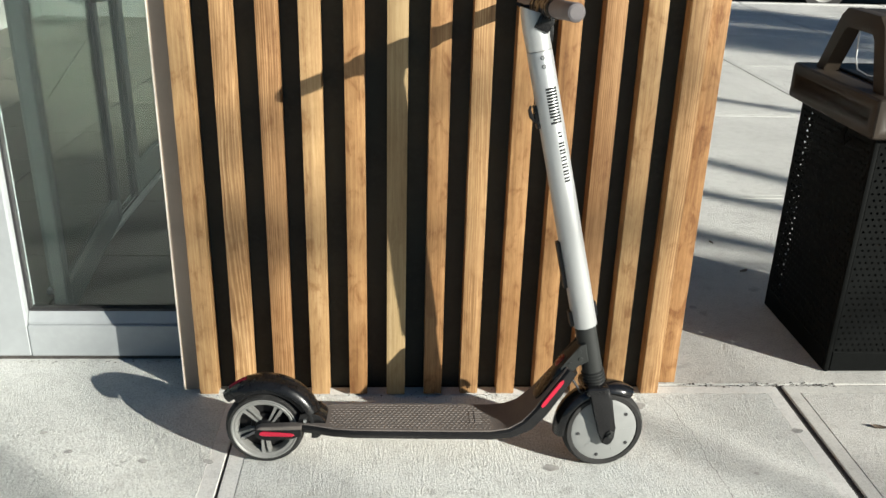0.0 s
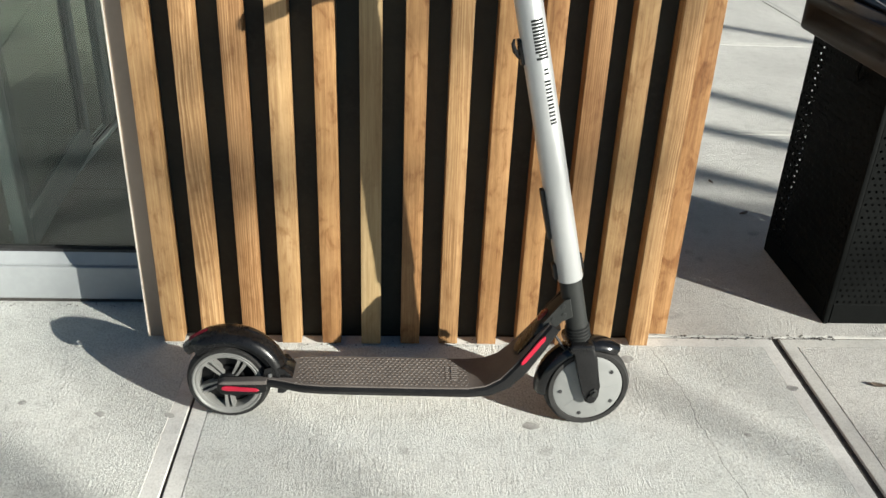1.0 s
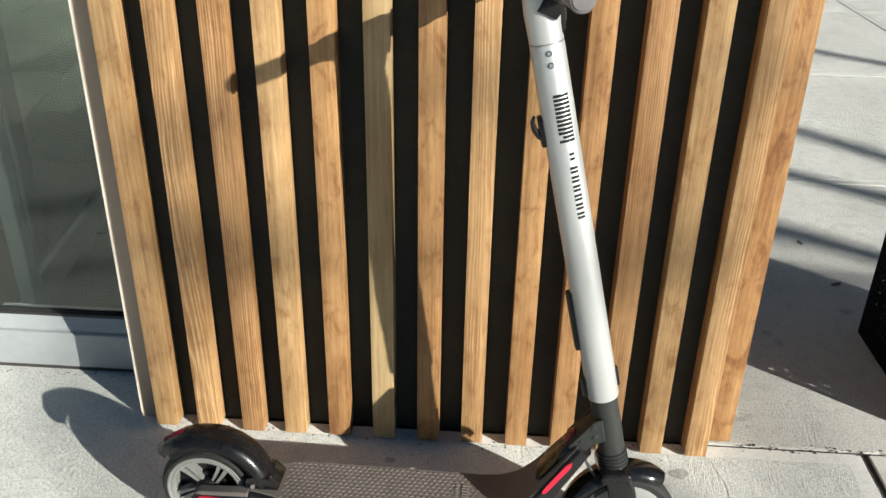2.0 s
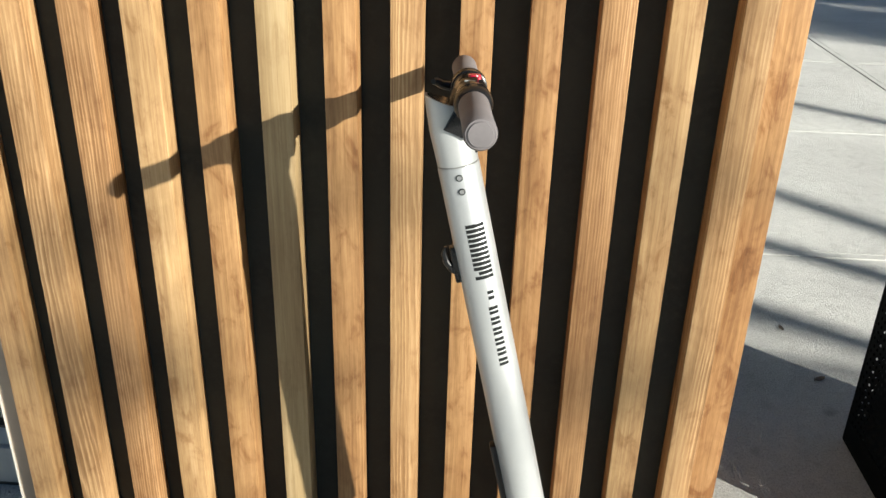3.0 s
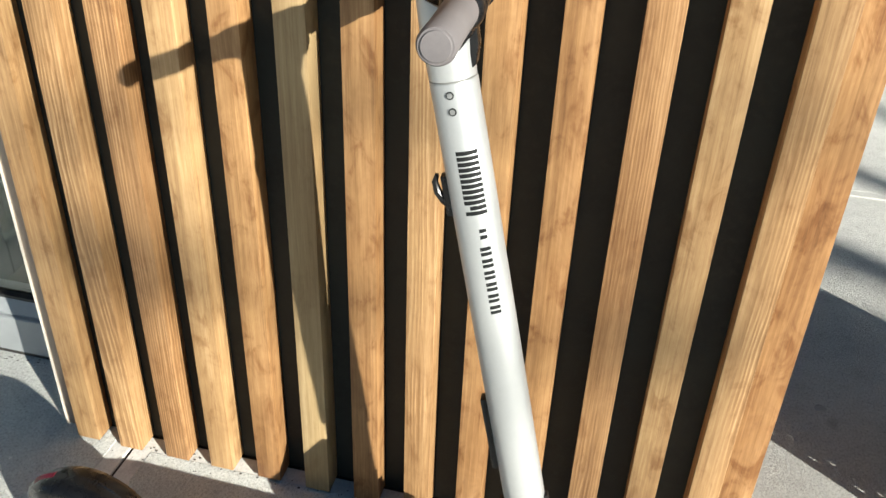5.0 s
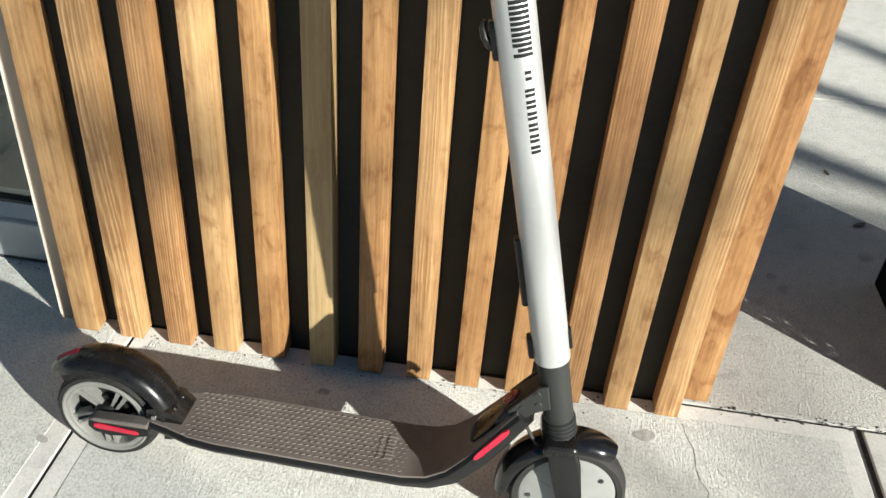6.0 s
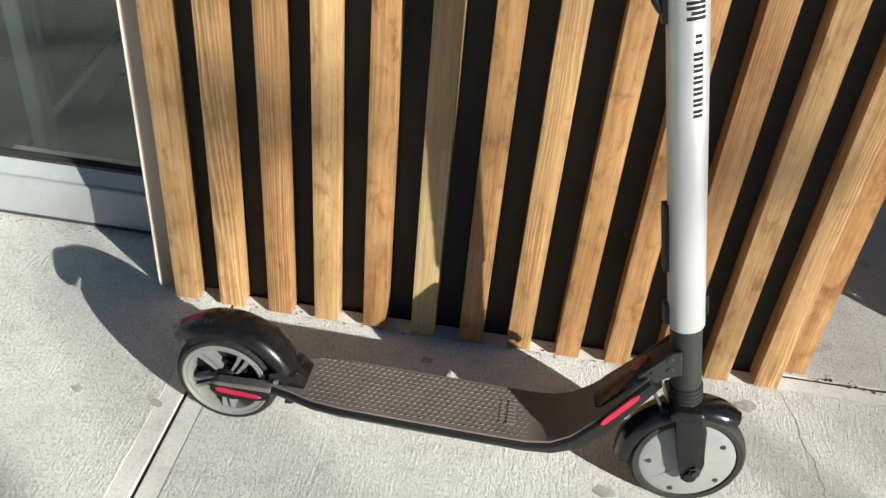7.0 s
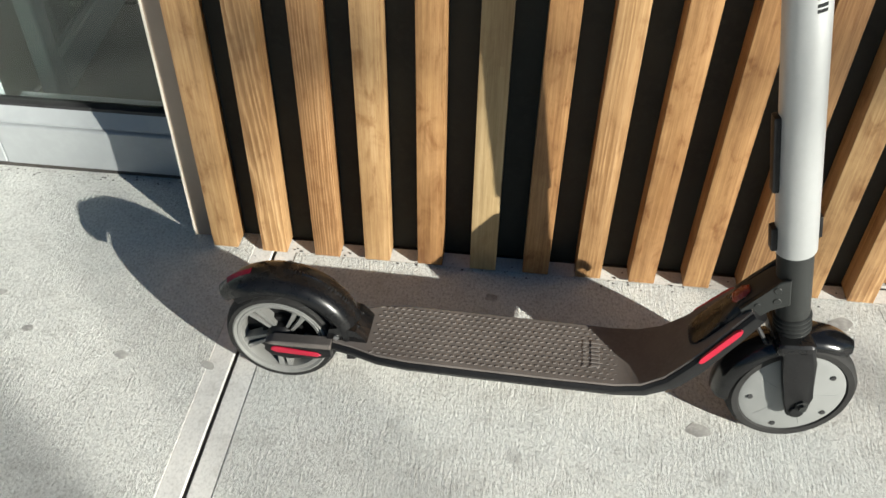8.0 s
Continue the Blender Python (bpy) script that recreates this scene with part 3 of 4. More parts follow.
# deck: one loft along the board and up into the neck
KEY = [  # x, top z, half width, thickness
    (0.094, 0.121, 0.044, 0.028), (0.13, 0.121, 0.052, 0.028), (0.17, 0.121, 0.064, 0.028), (0.22, 0.121, 0.069, 0.028), (0.34, 0.121, 0.070, 0.028),
    (0.46, 0.121, 0.070, 0.028), (0.545, 0.1215, 0.069, 0.030), (0.585, 0.1275, 0.067, 0.034), (0.618, 0.145, 0.062, 0.040), (0.648, 0.177, 0.056, 0.040),
    (0.678, 0.218, 0.050, 0.038), (0.703, 0.253, 0.045, 0.036), (0.720, 0.276, 0.041, 0.034)]


def deck_frame(k):
    a, b = KEY[max(k - 1, 0)], KEY[min(k + 1, len(KEY) - 1)]
    d = Vector((b[0] - a[0], 0, b[1] - a[1])).normalized()
    return Vector((-d.z, 0, d.x))


rings = []
for k, (x, z, w, t) in enumerate(KEY):
    nrm, c = deck_frame(k), Vector((x, 0, z))
    shape = [(-w, -0.006), (-w + 0.004, -0.0015), (-w + 0.010, 0.0), (w - 0.010, 0.0), (w - 0.004, -0.0015), (w, -0.006), (w, -0.010), (w - 0.008, -t * 0.8), (w - 0.020, -t), (-w + 0.020, -t), (-w + 0.008, -t * 0.8), (-w, -0.010)]
    rings.append([c + Vector((0, y, 0)) + nrm * h for y, h in shape])
deck = part("deck", loft(rings), M_BLACK, scooter, "black deck body")
rings = []
for k, (x, z, w, t) in enumerate(KEY):
    nrm, c = deck_frame(k), Vector((x, 0, z))
    w2 = w - 0.0055
    shape = [(-w2, -0.0028), (-w2 + 0.0004, -0.0002), (-w2 + 0.0020, 0.0012), (w2 - 0.0020, 0.0012), (w2 - 0.0004, -0.0002), (w2, -0.0028), (w2 - 0.004, -0.0052), (-w2 + 0.004, -0.0052)]
    rings.append([c + Vector((0, y, 0)) + nrm * h for y, h in shape])
mat_ = part("deck_mat", loft(rings), M_DECK, scooter, "grey-brown rubber deck mat with raised studs")
# raised studs, slanting this way and that
verts, faces = [], []
nx, ny = 38, 11
for i in range(nx):
    for j in range(ny):
        x = 0.160 + i * 0.0112 + (0.0056 if j % 2 else 0)
        y = -0.0525 + j * 0.0105
        if x > 0.575 - 0.004 * abs(j - 5) or (x < 0.158 and abs(y) < 0.04):
            continue
        z0 = 0.1222 if x < 0.55 else 0.1222 + (x - 0.55) * 0.09
        lx, ly, h = 0.0040, 0.0019, 0.0011
        sl = 0.0022
        b = len(verts)
        for dx, dy in ((-lx, -ly), (lx, -ly + sl), (lx, ly + sl), (-lx, ly)):
            verts.append((x + dx, y + dy, z0 - 0.001))
        for dx, dy in ((-lx, -ly), (lx, -ly + sl), (lx, ly + sl), (-lx, ly)):
            verts.append((x + dx * 0.55, y + dy * 0.5 + sl * 0.2, z0 + h))
        faces += [(b + 4, b + 5, b + 6, b + 7)] + [(b + k, b + (k + 1) % 4, b + 4 + (k + 1) % 4, b + 4 + k) for k in range(4)]
me = bpy.data.meshes.new("deck_studs")
me.from_pydata(verts, [], faces)
me.materials.append(M_DECK)
studs = new("deck_studs", me)
studs.parent = mat_
tagged(studs, "rows of small raised rubber studs", kind="stuff")
# moulded marks across the mat: plain bars
for k in range(7):
    part("moulded_mark", box(0.508, 0.522, -0.030 + 0.0085 * k, -0.0245 + 0.0085 * k, 0.122, 0.1240, 0.0006), M_DECK, mat_)
    part("moulded_mark", box(0.495, 0.501, -0.030 + 0.0085 * k, -0.0250 + 0.0085 * k, 0.122, 0.1236, 0.0005), M_DECK, mat_)

# rear arms holding the axle
for side in (-1, 1):
    y0, y1 = (-0.047, -0.029) if side < 0 else (0.029, 0.047)
    arm = part("rear_arm", plate([(-0.020, 0.094), (-0.018, 0.107), (0.0, 0.116), (0.092, 0.121), (0.092, 0.092), (0.07, 0.085), (0.02, 0.080), (-0.008, 0.082)], y0, y1, 0.004, 2), M_BLACK, scooter, "black rear arm")
    part("arm_cap", plate([(-0.016, 0.1115), (-0.004, 0.1180), (0.0925, 0.1228), (0.0925, 0.1120), (0.0, 0.109)], y0 - 0.003, y1 + 0.001, 0.0018, 1), M_DECK, arm, "grey arm cover")
    ys = (-0.0495, -0.0465) if side < 0 else (0.0465, 0.0495)
    part("side_reflector", plate([(-0.008, 0.097), (-0.006, 0.104), (0.002, 0.1065), (0.070, 0.1015), (0.076, 0.0965), (0.070, 0.0925), (0.002, 0.0935)], *ys, 0.001, 1), M_RED, arm, "red side reflector")

# glossy hinge block of the mudguard
part("mudguard_hinge", plate([(0.082, 0.120), (0.088, 0.144), (0.108, 0.150), (0.132, 0.144), (0.150, 0.124), (0.150, 0.120)], -0.034, 0.034, 0.003, 2), M_SHINE, scooter, "glossy black hinge block")
part("hinge_rib", plate([(0.118, 0.1475), (0.1195, 0.1515), (0.1375, 0.1435), (0.1365, 0.1405)], -0.018, -0.015), M_GLOSS, scooter)
part("hinge_rib", plate([(0.118, 0.1475), (0.1195, 0.1515), (0.1375, 0.1435), (0.1365, 0.1405)], 0.012, 0.015), M_GLOSS, scooter)
part("screw", rod((0.10, -0.0365, 0.128), (0.10, -0.0335, 0.128), 0.0045, n=12), M_SCREW, scooter)

# neck, its insert, fold pedal, bracket and side strips
for side in (-1, 1):
    y = side * 0.0495
    a, b = Vector((0.662, y + side * 0.002, 0.1825)), Vector((0.710, y - side * 0.005, 0.2495))
    d = (b - a).normalized()
    s = Vector((-d.z, 0, d.x)) * 0.0047
    o = Vector((0, side * 0.004, 0))
    rings = []
    for t, w in ((0.0, 0.35), (0.06, 0.85), (0.15, 1.0), (0.85, 1.0), (0.94, 0.85), (1.0, 0.35)):
        c = a.lerp(b, t)
        rings.append([c + s * w - o, c + s * w + o, c - s * w + o, c - s * w - o])
    part("side_strip", loft(rings), M_RED, deck, "red reflective strip on the neck")
nk = Vector((0.664, 0, 0.203))
nd = Vector((0.60, 0, 0.80)).normalized()
nn = Vector((-nd.z, 0, nd.x))
rings = []
for t, w, h in ((-0.024, 0.010, 0.001), (-0.021, 0.019, 0.002), (-0.012, 0.025, 0.004), (0.005, 0.027, 0.0055), (0.04, 0.026, 0.008), (0.070, 0.023, 0.011), (0.092, 0.017, 0.013), (0.104, 0.009, 0.010)):
    c = nk + nd * t
    rings.append([c + Vector((0, -w, 0)) - nn * 0.006, c + Vector((0, -w, 0)) + nn * h * 0.6, c + Vector((0, -w * 0.7, 0)) + nn * h, c + Vector((0, w * 0.7, 0)) + nn * h, c + Vector((0, w, 0)) + nn * h * 0.6, c + Vector((0, w, 0)) - nn * 0.006])
part("latch_cover", loft(rings), M_GLOSS, scooter, "glossy black latch cover", 60)
ped = nk + nd * 0.080 + nn * 0.0125
rings = []
for t, w, h in ((-0.010, 0.005, 0.001), (-0.004, 0.011, 0.004), (0.014, 0.012, 0.005), (0.024, 0.007, 0.002)):
    c = ped + nd * t
    rings.append([c + Vector((0, -w, 0)), c + Vector((0, -w * 0.7, 0)) + nn * h, c + Vector((0, w * 0.7, 0)) + nn * h, c + Vector((0, w, 0))])
part("fold_pedal", loft(rings), M_ORANGE, scooter, "orange-red folding pedal pad", 60)
part("hinge_block", plate([(0.690, 0.246), (0.704, 0.276), (0.742, 0.322), (0.770, 0.336), (0.778, 0.300), (0.752, 0.286), (0.733, 0.262), (0.726, 0.243), (0.712, 0.232)], -0.020, 0.020, 0.004, 2), M_CHAR, scooter, "dark folding hinge block")
for y0, y1 in ((-0.0275, -0.0205), (0.0205, 0.0275)):
    br = part("hinge_plate", plate([(0.703, 0.272), (0.720, 0.294), (0.747, 0.331), (0.760, 0.336), (0.770, 0.290), (0.746, 0.280), (0.731, 0.260), (0.714, 0.254)], y0, y1, 0.0015, 1), M_CHAR, scooter, "dark metal hinge plate")
    s = -1 if y0 < 0 else 1
    for x, z, r in ((0.746, 0.316, 0.0048), (0.750, 0.296, 0.0050), (0.725, 0.285, 0.0036)):
        y = y0 if s < 0 else y1
        part("bolt", rod((x, y + s * 0.0013, z), (x, y - s * 0.001, z), r, n=12, steps=((0.3, r * 1.15),)), M_CHAR, br)
part("hinge_pin", rod((0.725, -0.036, 0.254), (0.725, 0.036, 0.254), 0.0075, n=16, steps=((0.08, 0.009), (0.92, 0.009))), M_SCREW, scooter, "bright hinge pin")
part("cable", pipe([(0.735, -0.014, 0.240), (0.748, -0.020, 0.222), (0.758, -0.020, 0.206), (0.772, -0.012, 0.200), (0.786, -0.006, 0.205)], 0.0032, 8), M_GASKET, scooter, "thin black cable")

# stem
def stem_tube(name, z0, z1, r0, r1, mat, label, stops=(), n=40):
    p, q = stem_at(z0), stem_at(z1)
    return part(name, rod(p, q, r0, r1, n, steps=stops), mat, scooter, label, 40)


tube = stem_tube("stem", 0.374, 1.004, 0.0280, 0.0268, M_SILVER, "silver painted aluminium stem tube", ((0.003, 0.0286), (0.997, 0.0275)))
stem_tube("lower_stem", 0.258, 0.376, 0.0245, 0.0252, M_CHAR, "charcoal lower stem")
boot = stem_tube("boot", 0.224, 0.258, 0.0255, 0.0245, M_BLACK, "ribbed rubber suspension boot")
for k in range(4):
    z = 0.2290 + 0.0080 * k
    u, v = FWD, Vector((0, 1, 0))
    bm = loft([circle(stem_at(z) + UP * h, u, v, r, 32) for h, r in ((-0.0030, 0.0250), (-0.001, 0.0278), (0.001, 0.0278), (0.0030, 0.0250))])
    part("rib", bm, M_CHAR, boot)

# head: the tube widens ahead and is cut off on a slope
rings = []
for z, fr, bk, w in ((1.006, 0.0270, 0.0270, 0.0270), (1.030, 0.0276, 0.0275, 0.0276), (1.050, 0.030, 0.0280, 0.0280), (1.068, 0.034, 0.0262, 0.0275), (1.084, 0.033, 0.0245, 0.0255)):
    c = stem_at(z)
    ring = []
    for k in range(32):
        a = 2 * math.pi * k / 32
        ca, sa = math.cos(a), math.sin(a)
        p = c + FWD * ((fr if ca > 0 else bk) * ca) + Vector((0, w * sa, 0))
        if z > 1.06:
            p = p + UP * (-0.015 * ca)
        ring.append(p)
    rings.append(ring)
head = part("stem_head", loft(rings), M_SILVER, scooter, "silver stem head", 50)
top = [stem_at(1.0846) + FWD * ((0.030 if math.cos(a) > 0 else 0.0218) * math.cos(a)) + Vector((0, 0.0225 * math.sin(a), 0)) + UP * (-0.0137 * math.cos(a)) for a in (2 * math.pi * k / 32 for k in range(32))]
part("display", loft([[p - UP * 0.002 for p in top], top]), M_SHINE, head, "glossy black display set in the head", 50)
part("head_seam", loft([circle(stem_at(1.0045), FWD, (0, 1, 0), 0.0272, 40), circle(stem_at(1.0055), FWD, (0, 1, 0), 0.0272, 40)]), M_RIM, head)
for z in (0.992, 0.974):
    p = on_stem(z, -4, 0.0272)
    d = (p - stem_at(z)).normalized()
    part("screw_rim", rod(p - d * 0.002, p + d * 0.0012, 0.0045, n=20), M_CHAR, tube)
    part("screw", rod(p - d * 0.001, p + d * 0.0020, 0.0037, 0.0030, n=16), M_SCREW, tube, "small steel screw")

# print along the stem: plain bars
def skin_bar(z0, z1, a0, a1, lift=0.0004):
    def rad(z):
        return 0.0286 - 0.0011 * (z - 0.366) / 0.64 + lift
    rings = []
    for k in range(5):
        a = a0 + (a1 - a0) * k / 4
        rings.append([on_stem(z0, a, rad(z0)), on_stem(z1, a, rad(z1)), on_stem(z1, a, rad(z1) - 0.0012), on_stem(z0, a, rad(z0) - 0.0012)])
    return loft(rings)


for k in range(12):
    z0 = 0.929 - 0.0065 * k
    part("print_bar", skin_bar(z0, z0 - 0.0047, -14 if k != 10 else -2, 38), M_INK, tube)
for z0, z1 in ((0.835, 0.8305), (0.827, 0.8225)):
    part("print_bar", skin_bar(z0, z1, 10, 28), M_INK, tube)
for k in range(6):
    z0 = 0.812 - 0.0154 * k
    part("print_bar", skin_bar(z0, z0 - 0.0044, 5, 32), M_INK, tube)
    part("print_bar", skin_bar(z0 - 0.0066, z0 - 0.0108, 5, 32), M_INK, tube)

# hook and cable clips behind the stem
p = stem_at(0.872, 0, -0.028)
part("bag_hook", pipe([p + Vector((0.004, 0, -0.020)), p + Vector((-0.004, 0, -0.016)), p + Vector((-0.013, 0, -0.006)), p + Vector((-0.017, 0, 0.006)), p + Vector((-0.015, 0, 0.016))], [0.006, 0.006, 0.0052, 0.004, 0.0022], 10), M_GLOSS, scooter, "small black bag hook")
part("hook_base", box(-0.006, 0.006, -0.008, 0.008, -0.030, 0.022, 0.003, 2), M_GLOSS, scooter).matrix_basis = Matrix.Translation(stem_at(0.868, 0, -0.0290)) @ pose(0, 0, 0, 0, -13.2, 0)
for z, l in ((0.525, 0.058), (0.392, 0.020)):
    ob = part("cable_clip", box(-0.006, 0.006, -0.009, 0.009, -l, l, 0.004, 2), M_BLACK, scooter, "black plastic clip")
    ob.matrix_basis = Matrix.Translation(stem_at(z, 0, -0.0310)) @ pose(0, 0, 0, 0, -13.2, 0)
ob = part("cable_clip", box(-0.004, 0.004, -0.007, 0.007, -0.018, 0.018, 0.003, 2), M_BLACK, scooter, "black plastic clip")
ob.matrix_basis = Matrix.Translation(stem_at(0.415, 0, 0.0300)) @ pose(0, 0, 0, 0, -13.2, 0)

# handlebar
HX, HZ = 0.624, 1.093
bar = part("handlebar", rod((HX, -0.165, HZ), (HX, 0.165, HZ), 0.0125, n=24), M_BLACK, scooter, "black handlebar")
mid_ = part("handlebar_clamp", rod((HX, -0.056, HZ), (HX, 0.056, HZ), 0.0205, n=32, steps=((0.03, 0.0235), (0.13, 0.0235), (0.14, 0.0215), (0.86, 0.0215), (0.87, 0.0235), (0.97, 0.0235))), M_GLOSS, scooter, "glossy black handlebar clamp")
for side in (-1, 1):
    part("collar", rod((HX, side * 0.0565, HZ), (HX, side * 0.075, HZ), 0.0225, 0.0195, n=32, steps=((0.2, 0.0240), (0.8, 0.0225))), M_GLOSS, scooter, "glossy black collar")
    g = part("grip", rod((HX, side * 0.0755, HZ), (HX, side * 0.216, HZ), 0.0180, 0.0160, n=32, steps=((0.02, 0.0188), (0.60, 0.0178), (0.97, 0.0182))), M_GRIP, scooter, "grey rubber grip")
    part("end_cap", rod((HX, side * 0.2162, HZ), (HX, side * 0.2178, HZ), 0.0142, 0.0132, n=24), M_GRIP, g)
# display pod between the head and the bar; its red discs imitate a glow
rings = []
for t, w, h0, h1 in ((-0.026, 0.016, -0.024, -0.004), (-0.022, 0.021, -0.028, 0.006), (-0.012, 0.024, -0.028, 0.0195), (0.006, 0.024, -0.018, 0.0235)):
    c = Vector((HX + t, 0, HZ))
    rings.append([c + Vector((0, -w, h0)), c + Vector((0, -w, h1 - 0.005)), c + Vector((0, -w + 0.006, h1)), c + Vector((0, w - 0.006, h1)), c + Vector((0, w, h1 - 0.005)), c + Vector((0, w, h0))])
pod = part("display_pod", loft(rings), M_GLOSS, scooter, "glossy black display pod", 45)
for x, y, r in ((HX + 0.004, 0.006, 0.0085), (HX + 0.008, -0.012, 0.0035)):
    part("red_mark", rod((x, y, HZ + 0.0215), (x, y, HZ + 0.0243), r, r * 0.9, n=12), M_RED, pod, "red disc standing for a red glow")
part("pod_light", box(HX - 0.010, HX + 0.006, -0.0205, -0.0185, HZ + 0.016, HZ + 0.0215, 0.0008), M_COVER, pod)
lev = part("thumb_lever", pipe([(HX - 0.016, 0.085, HZ - 0.006), (HX - 0.034, 0.084, HZ - 0.004), (HX - 0.042, 0.080, HZ + 0.001), (HX - 0.047, 0.074, HZ + 0.002)], [0.007, 0.006, 0.0055, 0.004], 10), M_GLOSS, scooter, "black thumb lever")
part("bar_bracket", plate([(HX - 0.034, HZ - 0.040), (HX - 0.020, HZ - 0.012), (HX + 0.004, HZ - 0.006), (HX + 0.010, HZ - 0.030), (HX - 0.004, HZ - 0.052)], -0.034, 0.034, 0.006, 2), M_GLOSS, scooter, "black bracket under the handlebar")
part("headlight", plate([(0.624, 1.075), (0.634, 1.068), (0.638, 1.045), (0.637, 1.024), (0.632, 1.018), (0.622, 1.03), (0.618, 1.06)], -0.012, 0.012, 0.003, 2), M_GLOSS, scooter, "slim black front lamp housing")

# front wheel
front_w = part("front_wheel", lathe([(0.080, -0.016), (0.084, -0.022), (0.093, -0.0225), (0.099, -0.015), (AR, 0.0), (0.099, 0.015), (0.093, 0.0225), (0.084, 0.022), (0.080, 0.016)], (AX, 0, AR), 64), M_TYRE, scooter, "solid black tyre")
cover = part("hub_cover", lathe([(0.003, -0.026), (0.030, -0.0258), (0.033, -0.0248), (0.070, -0.0235), (0.0815, -0.0195), (0.0815, 0.0195), (0.070, 0.0235), (0.003, 0.026)], (AX, 0, AR), 64), M_COVER, front_w, "pale grey hub motor cover")
for k in range(5):
    a = radians(72 * k + 40)
    c = Vector((AX + 0.066 * math.cos(a), 0, AR + 0.066 * math.sin(a)))
    part("cover_screw", rod(c + Vector((0, -0.0252, 0)), c + Vector((0, -0.021, 0)), 0.0045, n=10), M_GASKET, cover)
    b = a + radians(36)
    u, w = Vector((math.cos(b), 0, math.sin(b))), Vector((-math.sin(b), 0, math.cos(b)))
    o = Vector((AX, 0, AR))
    rings = [[o + u * r + w * h + Vector((0, y + d, 0)) for h, d in ((-0.0016, 0.002), (0.0, -0.0005), (0.0016, 0.002))] for r, y in ((0.034, -0.0248), (0.069, -0.0235))]
    part("cover_rib", loft(rings), M_COVER, cover)

# fork and front mudguard
for side in (-1, 1):
    y0, y1 = (-0.045, -0.030) if side < 0 else (0.030, 0.045)
    fork = part("fork_leg", plate([(0.770, 0.218), (0.818, 0.220), (0.830, 0.190), (0.842, 0.120), (0.842, 0.092), (0.834, 0.076), (0.824, 0.072), (0.812, 0.078), (0.804, 0.100), (0.786, 0.160)], y0, y1, 0.0065, 4), M_BLACK, scooter, "black fork leg")
    y = y0 if side < 0 else y1
    part("axle_nut", rod((0.828, y + side * 0.010, 0.104), (0.828, y - side * 0.002, 0.104), 0.0062, 0.0105, n=6, steps=((0.45, 0.0068), (0.5, 0.0100))), M_SCREW if side > 0 else M_CHAR, fork, "dark axle nut")
    part("axle_plug", rod((0.824, y + side * 0.0035, 0.090), (0.824, y - side * 0.002, 0.090), 0.0105, 0.012, n=20), M_BLACK, fork)
crown = part("fork_crown", box(0.764, 0.822, -0.045, 0.045, 0.202, 0.226, 0.010, 3), M_GLOSS, scooter, "glossy black fork crown")
part("front_mudguard", arc_shell((AX, 0, AR), 0.1125, 55, 184, 0.030, 0.0035, 32, 0.012, lambda s: 0.72 + 0.28 * min(1, s / 0.1)), M_SHINE, scooter, "glossy black front mudguard", 50)
stand = part("kickstand", pipe([(0.30, 0.050, 0.088), (0.285, 0.075, 0.055), (0.262, 0.100, 0.008)], [0.008, 0.007, 0.006], 10), M_BLACK, scooter, "black kickstand")

# the front end stands turned a little
STEER = Matrix.Translation(stem_at(0.3)) @ Matrix.Rotation(radians(6.2), 4, UP) @ Matrix.Translation(-stem_at(0.3))
FIXED = ("rear_", "deck", "mudguard_hinge", "hinge_", "screw", "latch", "fold", "cable", "kickstand")
for ob in scooter.children:
    if not ob.name.startswith(FIXED) or ob.name.startswith("cable_clip"):
        ob.matrix_basis = STEER @ ob.matrix_basis


# ---- unseen trees and a pole, added towards the sun for their shade ----
def limb_tree(name, at, height, seed, spread, twigs, leaves, label, stout=0.12, gap=None):
    rnd = random.Random(seed)
    ob = thing(name, label, "tree", pose(*at))
    bm = bmesh.new()
    tips = []

    def grow(p, d, length, r, level):
        q = p + d * length
        if gap is not None and level > 1:
            # no limbs here, so that their shade stays off part of the ground
            m = p.lerp(q, 0.6)
            if gap[0] < m.x + 1.34 * m.y < gap[1] and gap[2] < m.z < gap[3]:
                return
        bend = Vector((rnd.uniform(-1, 1), rnd.uniform(-1, 1), rnd.uniform(-0.2, 0.6))) * 0.12 * length
        pipe([p, p.lerp(q, 0.5) + bend, q], [r, r * 0.8, r * 0.6], 8 if level < 2 else 5, bm)
        if level == 4:
            tips.append(q)
            return
        for _ in range(twigs if level else twigs + 2):
            side = Vector((rnd.uniform(-1, 1), rnd.uniform(-1, 1), rnd.uniform(-0.1, 0.9)))
            grow(q, (d * 0.7 + side * spread).normalized(), length * rnd.uniform(0.55, 0.8), r * 0.55, level + 1)
    grow(Vector((0, 0, -0.02)), Vector((0.02, 0.01, 1)).normalized(), height * 0.42, stout, 0)
    part("trunk", bm, M_BARK, ob, "grey-brown trunk and limbs")
    verts, faces = [], []
    for t in tips:
        for _ in range(leaves):
            c = t + Vector((rnd.gauss(0, 0.16), rnd.gauss(0, 0.16), rnd.gauss(0, 0.14)))
            u = Vector((rnd.uniform(-1, 1), rnd.uniform(-1, 1), rnd.uniform(-1, 1))).normalized()
            v = u.cross(Vector((rnd.uniform(-1, 1), rnd.uniform(-1, 1), rnd.uniform(-1, 1)))).normalized()
            b = len(verts)
            verts += [c - u * 0.06, c + v * 0.035, c + u * 0.06, c - v * 0.035]
            faces.append((b, b + 1, b + 2, b + 3))
    if faces:
        me = bpy.data.meshes.new("crown")
        me.from_pydata(verts, [], faces)
        me.materials.append(M_LEAF)
        crown_ = new("crown", me)
        crown_.parent = ob
        tagged(crown_, "thin brown-green leaves", kind="stuff")
    return ob


